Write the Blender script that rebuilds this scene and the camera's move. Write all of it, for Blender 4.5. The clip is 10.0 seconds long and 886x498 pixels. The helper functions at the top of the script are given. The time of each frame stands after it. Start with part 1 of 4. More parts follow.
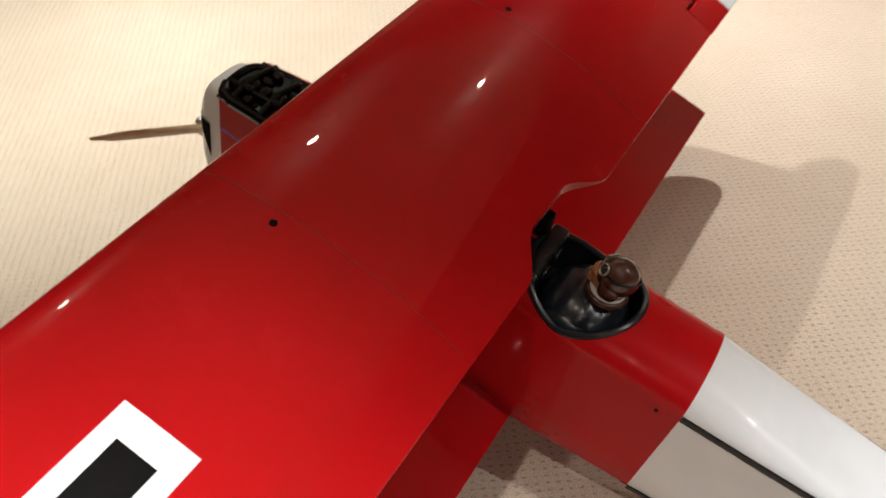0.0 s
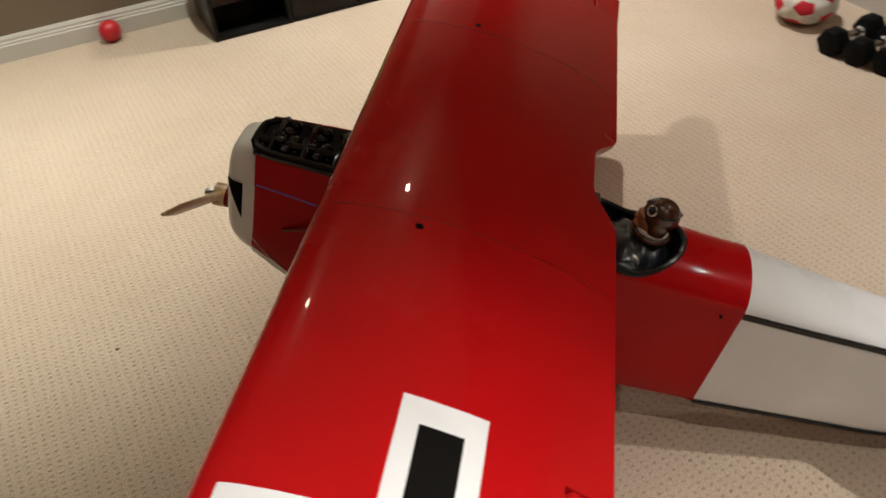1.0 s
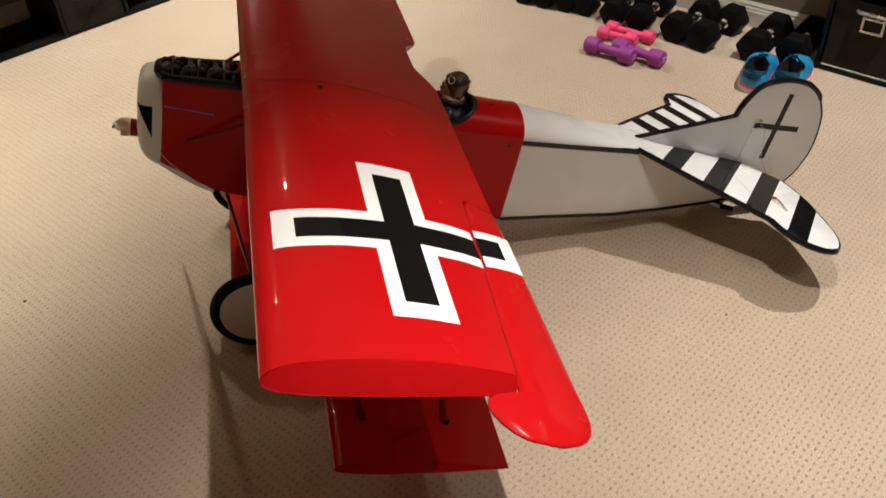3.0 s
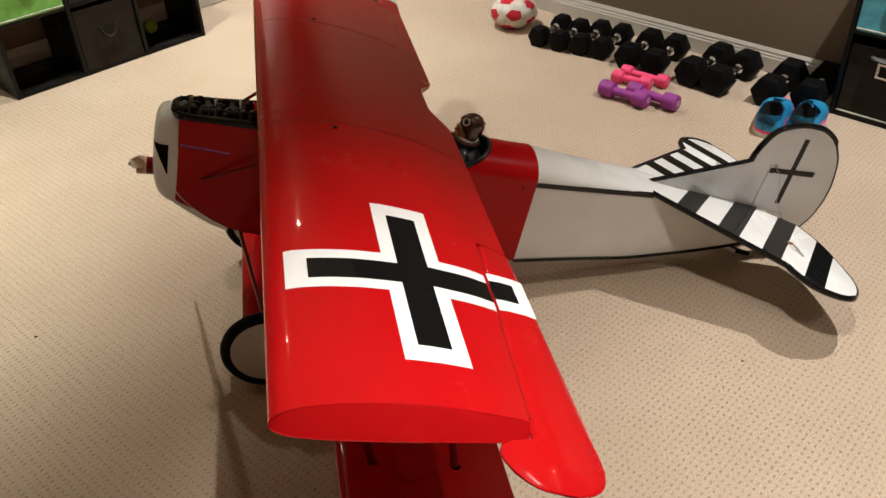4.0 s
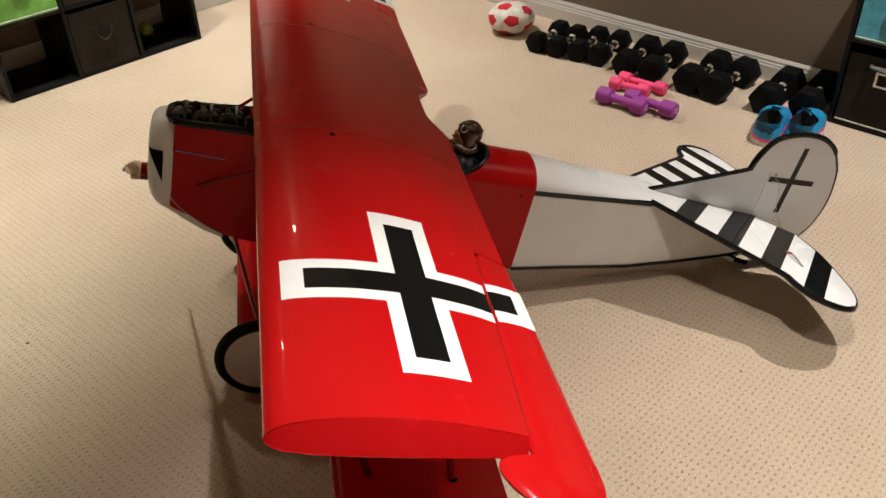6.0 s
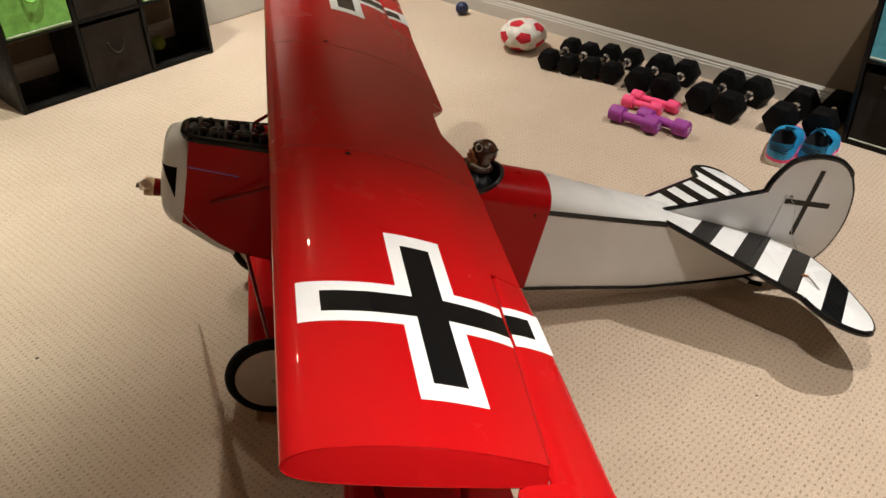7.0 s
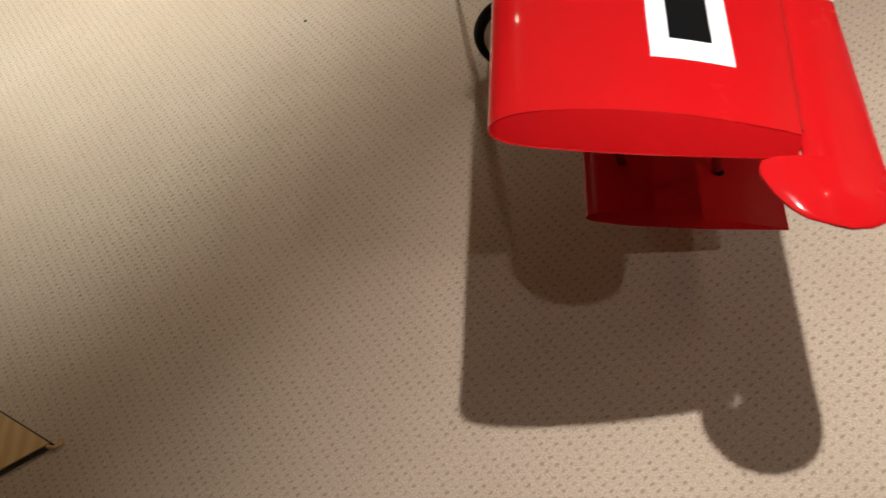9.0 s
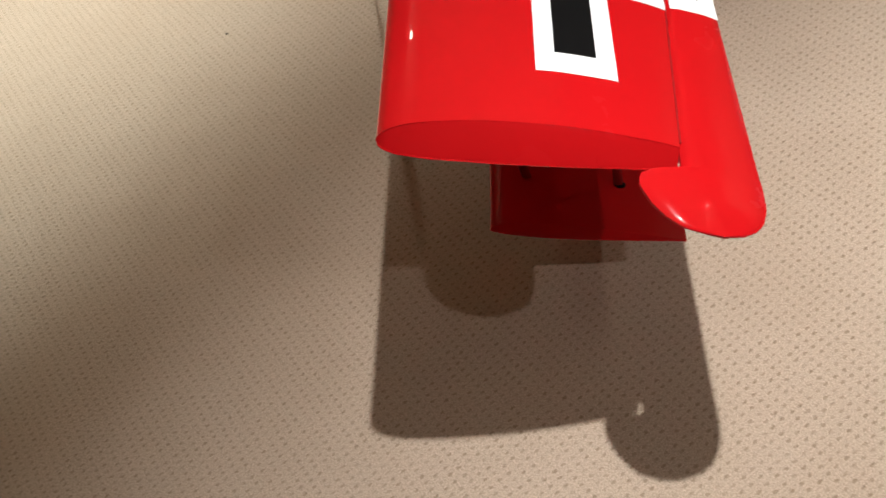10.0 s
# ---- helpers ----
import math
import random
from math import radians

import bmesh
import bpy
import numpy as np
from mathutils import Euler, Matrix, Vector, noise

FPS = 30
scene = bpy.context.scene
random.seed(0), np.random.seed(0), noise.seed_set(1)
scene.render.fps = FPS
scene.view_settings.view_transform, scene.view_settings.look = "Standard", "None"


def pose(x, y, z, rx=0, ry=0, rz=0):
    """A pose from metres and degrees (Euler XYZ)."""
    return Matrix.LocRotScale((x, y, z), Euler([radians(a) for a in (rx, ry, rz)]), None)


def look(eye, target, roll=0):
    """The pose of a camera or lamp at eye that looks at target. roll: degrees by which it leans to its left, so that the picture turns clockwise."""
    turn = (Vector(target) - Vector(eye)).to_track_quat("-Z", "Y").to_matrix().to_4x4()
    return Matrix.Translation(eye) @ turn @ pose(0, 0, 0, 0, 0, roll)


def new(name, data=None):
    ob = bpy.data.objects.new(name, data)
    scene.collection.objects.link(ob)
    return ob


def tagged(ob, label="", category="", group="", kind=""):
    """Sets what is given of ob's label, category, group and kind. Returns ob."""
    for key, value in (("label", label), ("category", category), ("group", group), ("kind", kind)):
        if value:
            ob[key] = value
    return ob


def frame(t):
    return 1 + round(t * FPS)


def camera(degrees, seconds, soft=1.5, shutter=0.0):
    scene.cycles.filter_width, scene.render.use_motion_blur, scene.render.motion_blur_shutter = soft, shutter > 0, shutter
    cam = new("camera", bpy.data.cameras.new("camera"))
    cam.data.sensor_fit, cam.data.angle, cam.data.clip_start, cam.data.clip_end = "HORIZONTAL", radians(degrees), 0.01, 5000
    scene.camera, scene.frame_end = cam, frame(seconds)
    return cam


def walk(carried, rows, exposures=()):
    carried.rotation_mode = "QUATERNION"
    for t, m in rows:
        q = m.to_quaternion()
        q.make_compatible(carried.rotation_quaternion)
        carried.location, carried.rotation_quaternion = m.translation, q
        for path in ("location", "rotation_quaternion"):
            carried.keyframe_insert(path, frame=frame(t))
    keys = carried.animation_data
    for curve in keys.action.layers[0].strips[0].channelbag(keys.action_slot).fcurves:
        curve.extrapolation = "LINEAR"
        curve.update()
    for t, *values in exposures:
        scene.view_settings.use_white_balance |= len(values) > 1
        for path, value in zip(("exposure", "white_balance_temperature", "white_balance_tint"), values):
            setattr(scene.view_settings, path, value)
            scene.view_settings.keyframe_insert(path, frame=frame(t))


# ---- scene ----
cam = camera(55.3, 10.0, soft=1.5, shutter=0.4)
PATH = [
    (0, (0.587, -0.832, 1.317), (-0.213, 0.394, -0.044), -3.1),
    (0.2, (0.558, -0.928, 1.307), (-0.142, 0.384, 0.043), -2.7),
    (0.5, (0.434, -1.073, 1.355), (-0.08, 0.373, 0.072), -0.5),
    (0.7, (0.378, -1.126, 1.343), (-0.116, 0.376, 0.078), -3.9),
    (1, (0.213, -1.144, 1.334), (-0.116, 0.367, 0.066), -4.9),
    (1.2, (0.124, -1.193, 1.363), (-0.058, 0.330, 0.101), -3.0),
    (1.5, (0.049, -1.343, 1.372), (-0.065, 0.225, 0.135), -4.1),
    (1.7, (0.021, -1.490, 1.382), (0.029, 0.091, 0.165), -4.7),
    (2, (-0.035, -1.657, 1.393), (0.128, -0.122, 0.121), -2.5),
    (2.5, (-0.056, -1.765, 1.407), (0.176, -0.259, 0.112), -2.8),
    (3, (-0.049, -1.79, 1.416), (0.236, -0.247, 0.176), -2.7),
    (4.5, (-0.049, -1.772, 1.412), (0.215, -0.165, 0.252), -2.3),
    (5, (-0.05, -1.77, 1.411), (0.221, -0.165, 0.25), -2.1),
    (5.5, (-0.049, -1.768, 1.41), (0.233, -0.168, 0.243), -2.0),
    (7, (-0.065, -1.734, 1.416), (0.211, -0.109, 0.283), -1.5),
    (7.5, (-0.083, -1.727, 1.4), (0.156, -0.125, 0.226), -1.4),
    (7.7, (-0.092, -1.714, 1.394), (0.052, -0.181, 0.144), -3.8),
    (8, (-0.084, -1.667, 1.357), (0.053, -0.308, -0.104), -6.6),
    (8.2, (-0.057, -1.656, 1.349), (0.039, -0.373, -0.278), -9.7),
    (8.5, (-0.025, -1.657, 1.346), (-0.139, -0.463, -0.254), -18.4),
    (8.7, (-0.033, -1.657, 1.334), (-0.382, -0.537, -0.216), -21.9),
    (9, (0.02, -1.671, 1.335), (-0.472, -0.558, -0.252), -25.3),
    (9.5, (0.075, -1.679, 1.335), (-0.384, -0.538, -0.242), -24.0),
    (10, (0.085, -1.679, 1.321), (-0.284, -0.529, -0.274), -20.6),
]
walk(cam, [(t, look(eye, target, roll)) for t, eye, target, roll in PATH],
     exposures=[(0, 0.14, 5600, 10), (0.5, -0.20, 5800, 10), (1.0, -0.38, 5980, 10), (1.5, -0.33, 6060, 10), (2.0, -0.44, 6150, 10), (2.5, -0.39, 6150, 10),
                (4.5, -0.30, 6120, 10), (7.5, -0.28, 6120, 10), (8.5, -0.24, 5850, 10), (10, -0.20, 5750, 10)])

# ---- light: warm recessed downlights in the ceiling ----
CEIL = 2.42
# place, watts, beam, tilt, colour
LAMPS = [((-0.82, 1.27), 208, 86, (0, 0), (0.99, 0.985, 0.85)), ((-1.80, 0.28), 348, 68, (0, 0), (0.99, 0.985, 0.85)), ((0.37, -0.95), 294, 77, (-12, -4.5), (1.0, 0.94, 0.86)),
         ((0.12, 2.05), 300, 96, (0, 0), (1.0, 0.955, 0.88)), ((1.90, 0.05), 300, 86, (0, 0), (1.0, 0.95, 0.88)), ((1.36, -2.02), 62, 130, (0, 0), (1.0, 0.92, 0.84))]
world = bpy.data.worlds.new("world")
scene.world = world
world.use_nodes = True
world.node_tree.nodes["Background"].inputs[0].default_value = (0.9, 0.75, 0.6, 1)
world.node_tree.nodes["Background"].inputs[1].default_value = 0.003
for (lx, ly), watts, beam, tilt, colour in LAMPS:
    # each fitting throws a beam, a weak skirt round it and a faint wide spill
    for share, cone, tint in ((1.0, beam, colour), (0.052, 120, (1.0, 0.82, 0.58)), (0.022, 165, (1.0, 0.75, 0.43))):
        lamp = bpy.data.lights.new("downlight", "SPOT")
        lamp.energy, lamp.shadow_soft_size = watts * share, 0.018
        lamp.spot_size, lamp.spot_blend = radians(cone), 1.0
        lamp.color = tint
        new("downlight", lamp).matrix_world = pose(lx, ly, CEIL - 0.03, *tilt)


# ---- materials ----
class Mat:
    """A node material with a Principled shader and a few helpers."""
    def __init__(self, name, colour, rough=0.5, metal=0.0, coat=0.0, coat_rough=0.03, spec=0.5):
        self.m = bpy.data.materials.new(name)
        self.m.use_nodes = True
        self.t = self.m.node_tree
        self.b = self.t.nodes["Principled BSDF"]
        self.b.inputs["Base Color"].default_value = (*colour, 1)
        self.b.inputs["Roughness"].default_value = rough
        self.b.inputs["Metallic"].default_value = metal
        self.b.inputs["Coat Weight"].default_value = coat
        self.b.inputs["Coat Roughness"].default_value = coat_rough
        self.b.inputs["Specular IOR Level"].default_value = spec
        self.colour = colour

    def node(self, kind, **sets):
        n = self.t.nodes.new(kind)
        for k, v in sets.items():
            n.inputs[k.replace("_", " ")].default_value = v
        return n

    def link(self, a, b):
        self.t.links.new(a, b)

    def place(self):
        return self.t.nodes.new("ShaderNodeTexCoord").outputs["Object"]

    def noise(self, scale, detail=4, rough=0.55, at=None):
        n = self.node("ShaderNodeTexNoise", Scale=scale, Detail=detail, Roughness=rough)
        self.link(at or self.place(), n.inputs["Vector"])
        return n.outputs["Fac"]

    def ramp(self, fac, low, high, a=0.35, b=0.65):
        r = self.t.nodes.new("ShaderNodeValToRGB")
        r.color_ramp.elements[0].color, r.color_ramp.elements[1].color = (*low, 1), (*high, 1)
        r.color_ramp.elements[0].position, r.color_ramp.elements[1].position = a, b
        self.link(fac, r.inputs[0])
        return r.outputs[0]

    def vary(self, scale, amount, detail=4):
        low = tuple(c * (1 - amount) for c in self.colour)
        high = tuple(min(1, c * (1 + amount)) for c in self.colour)
        self.link(self.ramp(self.noise(scale, detail), low, high), self.b.inputs["Base Color"])
        return self

    def rough(self, scale, low, high):
        self.link(self.ramp(self.noise(scale, 5), (low,) * 3, (high,) * 3), self.b.inputs["Roughness"])
        return self

    def bump(self, fac, strength=0.2, dist=0.001):
        n = self.node("ShaderNodeBump", Strength=strength, Distance=dist)
        self.link(fac, n.inputs["Height"])
        self.link(n.outputs[0], self.b.inputs["Normal"])
        return self


def calc(mat, op, a, b=None, c=None):
    n = mat.t.nodes.new("ShaderNodeMath")
    n.operation = op
    for i, v in enumerate((a, b, c)):
        if v is None:
            continue
        if isinstance(v, (int, float)):
            n.inputs[i].default_value = v
        else:
            mat.link(v, n.inputs[i])
    return n.outputs[0]


def covering(name, colour, rough=0.22, coat=0.6):
    m = Mat(name, colour, rough, coat=coat, coat_rough=0.012, spec=0.04)
    m.vary(3.0, 0.07).rough(6, rough * 0.85, rough * 1.25)
    m.bump(m.noise(14, 2), 0.28, 0.002)
    return m.m


RED = covering("red_film", (0.425, 0.0045, 0.0055), coat=0.65)
# copy of the red film, coat lowered so fuselage sides mirror less carpet
COWL = covering("red_film_low_coat", (0.425, 0.0045, 0.0055), 0.3, coat=0.25)
DARK_RED = covering("red_paint_struts", (0.20, 0.006, 0.006), 0.3)
WHITE = covering("white_film", (0.79, 0.785, 0.765), 0.25)
BLACK = covering("black_film", (0.006, 0.006, 0.006), 0.2)
SEAM = Mat("red_film_seam", (0.24, 0.005, 0.005), 0.4).m
HOLE = Mat("screw_hole_black", (0.004, 0.004, 0.004), 0.7, spec=0.05).m
FABRIC_TAIL = covering("grey_white_fabric", (0.77, 0.775, 0.775), 0.4)
m = Mat("engine_black", (0.002, 0.002, 0.002), 0.5, coat=0.75, coat_rough=0.09, spec=0.01)
ENGINE = m.bump(m.noise(70, 2), 0.2, 0.004).m
m = Mat("rubber", (0.006, 0.006, 0.005), 0.6, spec=0.12)
RUBBER = m.vary(40, 0.3).bump(m.noise(120), 0.2, 0.001).m
m = Mat("wheel_cover", (0.64, 0.62, 0.57), 0.55)
COVER = m.vary(12, 0.08).bump(m.noise(30), 0.1, 0.001).m
m = Mat("propeller_wood", (0.62, 0.43, 0.24), 0.35, coat=0.3)
grain = m.node("ShaderNodeTexWave", Scale=14.0, Distortion=3.0, Detail=3.0)
m.link(m.place(), grain.inputs["Vector"])
m.link(m.ramp(grain.outputs["Fac"], (0.50, 0.33, 0.17), (0.70, 0.51, 0.31), 0.1, 0.9), m.b.inputs["Base Color"])
PROP = m.m
STEEL = Mat("bare_steel", (0.55, 0.53, 0.50), 0.28, metal=1.0).rough(30, 0.2, 0.4).m
VIOLET = Mat("violet_reflection", (0.24, 0.14, 0.50), 0.4).vary(20, 0.2).m
CHROME = Mat("chrome", (0.78, 0.78, 0.78), 0.12, metal=1.0).rough(30, 0.08, 0.2).m
m = Mat("cockpit_vinyl", (0.010, 0.011, 0.013), 0.3, spec=0.4)
VINYL = m.bump(m.noise(60), 0.2, 0.001).m
LEATHER = Mat("brown_leather", (0.065, 0.022, 0.012), 0.25, coat=0.4).vary(60, 0.25).m
TAN = Mat("tan_paint", (0.34, 0.13, 0.055), 0.4).vary(60, 0.1).m
SCARF = Mat("white_cloth", (0.62, 0.58, 0.52), 0.8).vary(60, 0.1).m
NAVY = Mat("dark_blue_cloth", (0.012, 0.015, 0.020), 0.3, coat=0.3, coat_rough=0.1).vary(60, 0.3).m

# carpet: pale loop pile with staggered rows of small sunken dashes, laid along the room
ROOM = 35.5
m = Mat("beige_loop_carpet", (0.55, 0.47, 0.37), 0.95, spec=0.15)
turned = m.node("ShaderNodeMapping")
turned.inputs["Rotation"].default_value = (0, 0, radians(-ROOM))
m.link(m.place(), turned.inputs["Vector"])
wob = m.node("ShaderNodeTexNoise", Scale=9.0, Detail=2.0)
m.link(turned.outputs[0], wob.inputs["Vector"])
sep = m.t.nodes.new("ShaderNodeSeparateXYZ")
m.link(turned.outputs[0], sep.inputs[0])
wobble = calc(m, "MULTIPLY", calc(m, "SUBTRACT", wob.outputs["Fac"], 0.5), 0.007)
across = calc(m, "ADD", calc(m, "MULTIPLY", sep.outputs["Y"], 1 / 0.0145), calc(m, "MULTIPLY", wobble, 60.0))
row = calc(m, "FLOOR", across)
shift = calc(m, "MULTIPLY", row, 0.03)
along = calc(m, "ADD", calc(m, "MULTIPLY", calc(m, "ADD", sep.outputs["X"], wobble), 1 / 0.0190), shift)
cell = m.node("ShaderNodeTexWhiteNoise")
cell.noise_dimensions = "2D"
both = m.t.nodes.new("ShaderNodeCombineXYZ")
m.link(row, both.inputs[0])
m.link(calc(m, "FLOOR", along), both.inputs[1])
m.link(both.outputs[0], cell.inputs["Vector"])
jit = m.t.nodes.new("ShaderNodeSeparateColor")
m.link(cell.outputs["Color"], jit.inputs[0])
off_v = calc(m, "MULTIPLY", calc(m, "SUBTRACT", jit.outputs[1], 0.5), 0.14)
off_u = calc(m, "MULTIPLY", calc(m, "SUBTRACT", jit.outputs[2], 0.5), 0.14)
dv = calc(m, "ABSOLUTE", calc(m, "ADD", calc(m, "SUBTRACT", calc(m, "FRACT", across), 0.5), off_v))
du = calc(m, "ABSOLUTE", calc(m, "ADD", calc(m, "SUBTRACT", calc(m, "FRACT", along), 0.5), off_u))
pile = m.noise(330, 4, 0.75, turned.outputs[0])
ragged = calc(m, "MULTIPLY", calc(m, "SUBTRACT", pile, 0.5), 2.0)
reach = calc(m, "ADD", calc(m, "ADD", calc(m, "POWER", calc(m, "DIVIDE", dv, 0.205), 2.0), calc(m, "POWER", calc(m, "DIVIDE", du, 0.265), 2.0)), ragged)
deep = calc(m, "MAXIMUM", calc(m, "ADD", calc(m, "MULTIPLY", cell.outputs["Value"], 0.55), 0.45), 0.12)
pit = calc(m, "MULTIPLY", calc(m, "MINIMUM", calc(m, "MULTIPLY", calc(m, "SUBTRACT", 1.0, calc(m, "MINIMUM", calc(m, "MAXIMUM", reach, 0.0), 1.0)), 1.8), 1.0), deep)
patch = m.noise(1.6, 4, 0.6, turned.outputs[0])
tone = m.ramp(patch, (0.545, 0.425, 0.312), (0.635, 0.51, 0.388), 0.3, 0.7)
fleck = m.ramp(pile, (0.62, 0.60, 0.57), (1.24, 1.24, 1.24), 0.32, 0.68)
mix = m.t.nodes.new("ShaderNodeMix")
mix.data_type, mix.blend_type = "RGBA", "MULTIPLY"
mix.inputs["Factor"].default_value = 1.0
m.link(tone, mix.inputs["A"])
m.link(fleck, mix.inputs["B"])
# shade inside the dashes is put into the colour as a warm brown
pit_shade = m.t.nodes.new("ShaderNodeMix")
pit_shade.data_type = "RGBA"
pit_shade.inputs["B"].default_value = (0.205, 0.130, 0.062, 1)
m.link(calc(m, "MULTIPLY", pit, 0.52), pit_shade.inputs["Factor"])
m.link(mix.outputs["Result"], pit_shade.inputs["A"])
m.link(pit_shade.outputs["Result"], m.b.inputs["Base Color"])
m.b.inputs["Sheen Weight"].default_value = 0.12
m.b.inputs["Sheen Tint"].default_value = (1.0, 0.86, 0.66, 1)
m.bump(calc(m, "SUBTRACT", calc(m, "MULTIPLY", pile, 0.8), pit), 0.7, 0.006)
CARPET = m.m

m = Mat("taupe_wall_paint", (0.185, 0.143, 0.096), 0.8, spec=0.2)
WALL = m.vary(1.2, 0.05).bump(m.noise(160), 0.15, 0.001).m
m = Mat("white_trim_paint", (0.52, 0.49, 0.43), 0.4)
TRIM = m.vary(3, 0.04).bump(m.noise(40), 0.05, 0.001).m
m = Mat("ceiling_paint", (0.46, 0.41, 0.33), 0.9)
CEILING = m.vary(2, 0.03).bump(m.noise(90), 0.4, 0.003).m
m = Mat("black_laminate", (0.006, 0.0055, 0.005), 0.35, spec=0.18)
LAMINATE = m.vary(8, 0.25).rough(12, 0.25, 0.5).m


def cloth(name, colour):
    k = Mat(name, colour, 0.85, spec=0.2)
    k.vary(30, 0.15)
    k.bump(k.noise(250), 0.3, 0.001)
    return k.m


GREEN, BROWN, BLUE = cloth("green_fabric", (0.19, 0.43, 0.09)), cloth("brown_fabric", (0.020, 0.015, 0.011)), cloth("blue_fabric", (0.10, 0.36, 0.46))
PIPING = cloth("pale_piping", (0.40, 0.42, 0.34))
m = Mat("black_rubber_head", (0.005, 0.005, 0.005), 0.5, spec=0.07)
HEAD = m.vary(30, 0.3).bump(m.noise(160), 0.4, 0.001).m
PINK = Mat("pink_neoprene", (0.80, 0.055, 0.17), 0.6).vary(30, 0.1).m
PURPLE = Mat("purple_neoprene", (0.27, 0.03, 0.24), 0.6).vary(30, 0.1).m
PALE = Mat("pale_print", (0.5, 0.4, 0.5), 0.6).m
BALL_WHITE = cloth("white_plush", (0.58, 0.54, 0.47))
BALL_RED = cloth("red_plush", (0.45, 0.02, 0.03))
TENNIS = cloth("tennis_felt", (0.24, 0.30, 0.05))
RED_RUBBER = Mat("red_rubber", (0.50, 0.015, 0.02), 0.45).vary(30, 0.15).m
BLUE_RUBBER = Mat("blue_rubber", (0.006, 0.013, 0.055), 0.5).vary(30, 0.15).m
m = Mat("shoe_mesh_blue", (0.02, 0.24, 0.46), 0.5)
SHOE = m.vary(25, 0.2).bump(m.noise(300), 0.3, 0.001).m
SHOE_DARK = Mat("shoe_lining", (0.008, 0.009, 0.012), 0.8).vary(40, 0.2).m
SHOE_PINK = Mat("shoe_pink_foam", (0.85, 0.06, 0.20), 0.6).vary(40, 0.1).m
SHOE_SOLE = Mat("shoe_pale_sole", (0.62, 0.60, 0.55), 0.7).vary(40, 0.1).m
m = Mat("pine_board", (0.55, 0.35, 0.15), 0.5)
grain = m.node("ShaderNodeTexWave", Scale=9.0, Distortion=4.0, Detail=3.0)
m.link(m.place(), grain.inputs["Vector"])
m.link(m.ramp(grain.outputs["Fac"], (0.50, 0.31, 0.12), (0.58, 0.38, 0.17), 0.1, 0.9), m.b.inputs["Base Color"])
PINE = m.m
DARK_EDGE = Mat("dark_edge_band", (0.035, 0.022, 0.012), 0.5).vary(20, 0.3).m
GLOW = Mat("lamp_lens", (0.9, 0.85, 0.75), 0.5)
GLOW.b.inputs["Emission Color"].default_value = (1.0, 0.82, 0.6, 1)
GLOW.b.inputs["Emission Strength"].default_value = 130.0
GLOW = GLOW.m


# ---- building helpers ----
def part(name, bm, material, parent=None, label="", smooth=40):
    """Links a bmesh as one mesh object, under a thing or part; places are in the thing's own frame."""
    bmesh.ops.recalc_face_normals(bm, faces=bm.faces)
    me = bpy.data.meshes.new(name)
    bm.to_mesh(me)
    bm.free()
    me.materials.append(material)
    if smooth:
        me.shade_smooth()
        me.set_sharp_from_angle(angle=radians(smooth))
    ob = new(name, me)
    ob.parent = parent
    if label:
        ob["label"] = label
    return ob


def thing(name, label, category, at=None, group=""):
    ob = new(name)
    ob.empty_display_size = 0.05
    ob.matrix_world = at or Matrix()
    return tagged(ob, label, category, group)


def box(x0, x1, y0, y1, z0, z1, bevel=0.0, bm=None):
    own = bmesh.new()
    bmesh.ops.create_cube(own, size=1)
    for v in own.verts:
        v.co = ((x0 + x1) / 2 + v.co.x * (x1 - x0), (y0 + y1) / 2 + v.co.y * (y1 - y0), (z0 + z1) / 2 + v.co.z * (z1 - z0))
    if bevel:
        bmesh.ops.bevel(own, geom=own.edges[:], offset=bevel, segments=2, profile=0.5, affect="EDGES")
    return join(bm, own)


def join(bm, own):
    if bm is None:
        return own
    me = bpy.data.meshes.new("tmp")
    own.to_mesh(me)
    own.free()
    bm.from_mesh(me)
    bpy.data.meshes.remove(me)
    return bm


def rod(a, b, r, flat=1.0, n=10, bm=None, r2=None):
    """A round or flattened bar from a to b. flat squeezes it sideways, across its own Y."""
    a, b = Vector(a), Vector(b)
    own = bmesh.new()
    q = (b - a).to_track_quat("Z", "X").to_matrix().to_4x4()
    bmesh.ops.create_cone(own, cap_ends=True, segments=n, radius1=r, radius2=r if r2 is None else r2, depth=(b - a).length)
    for v in own.verts:
        v.co.y *= flat
    own.transform(Matrix.Translation((a + b) / 2) @ q)
    return join(bm, own)


def tube(points, r, n=8, closed=False, bm=None):
    """A tube along a run of points."""
    own = bmesh.new()
    pts = [Vector(p) for p in points]
    rings = []
    up = Vector((0.13, 0.21, 0.97))
    for i, p in enumerate(pts):
        d = (pts[(i + 1) % len(pts)] - pts[i - 1]) if closed else (pts[min(i + 1, len(pts) - 1)] - pts[max(i - 1, 0)])
        d.normalize()
        s = d.cross(up).normalized()
        w = s.cross(d)
        rr = r[i] if isinstance(r, (list, tuple)) else r
        rings.append([own.verts.new(p + rr * (math.cos(a) * s + math.sin(a) * w)) for a in (2 * math.pi * k / n for k in range(n))])
    m = len(rings)
    for i in range(m if closed else m - 1):
        for k in range(n):
            own.faces.new((rings[i][k], rings[i][(k + 1) % n], rings[(i + 1) % m][(k + 1) % n], rings[(i + 1) % m][k]))
    if not closed:
        own.faces.new(rings[0])
        own.faces.new(rings[-1])
    return join(bm, own)


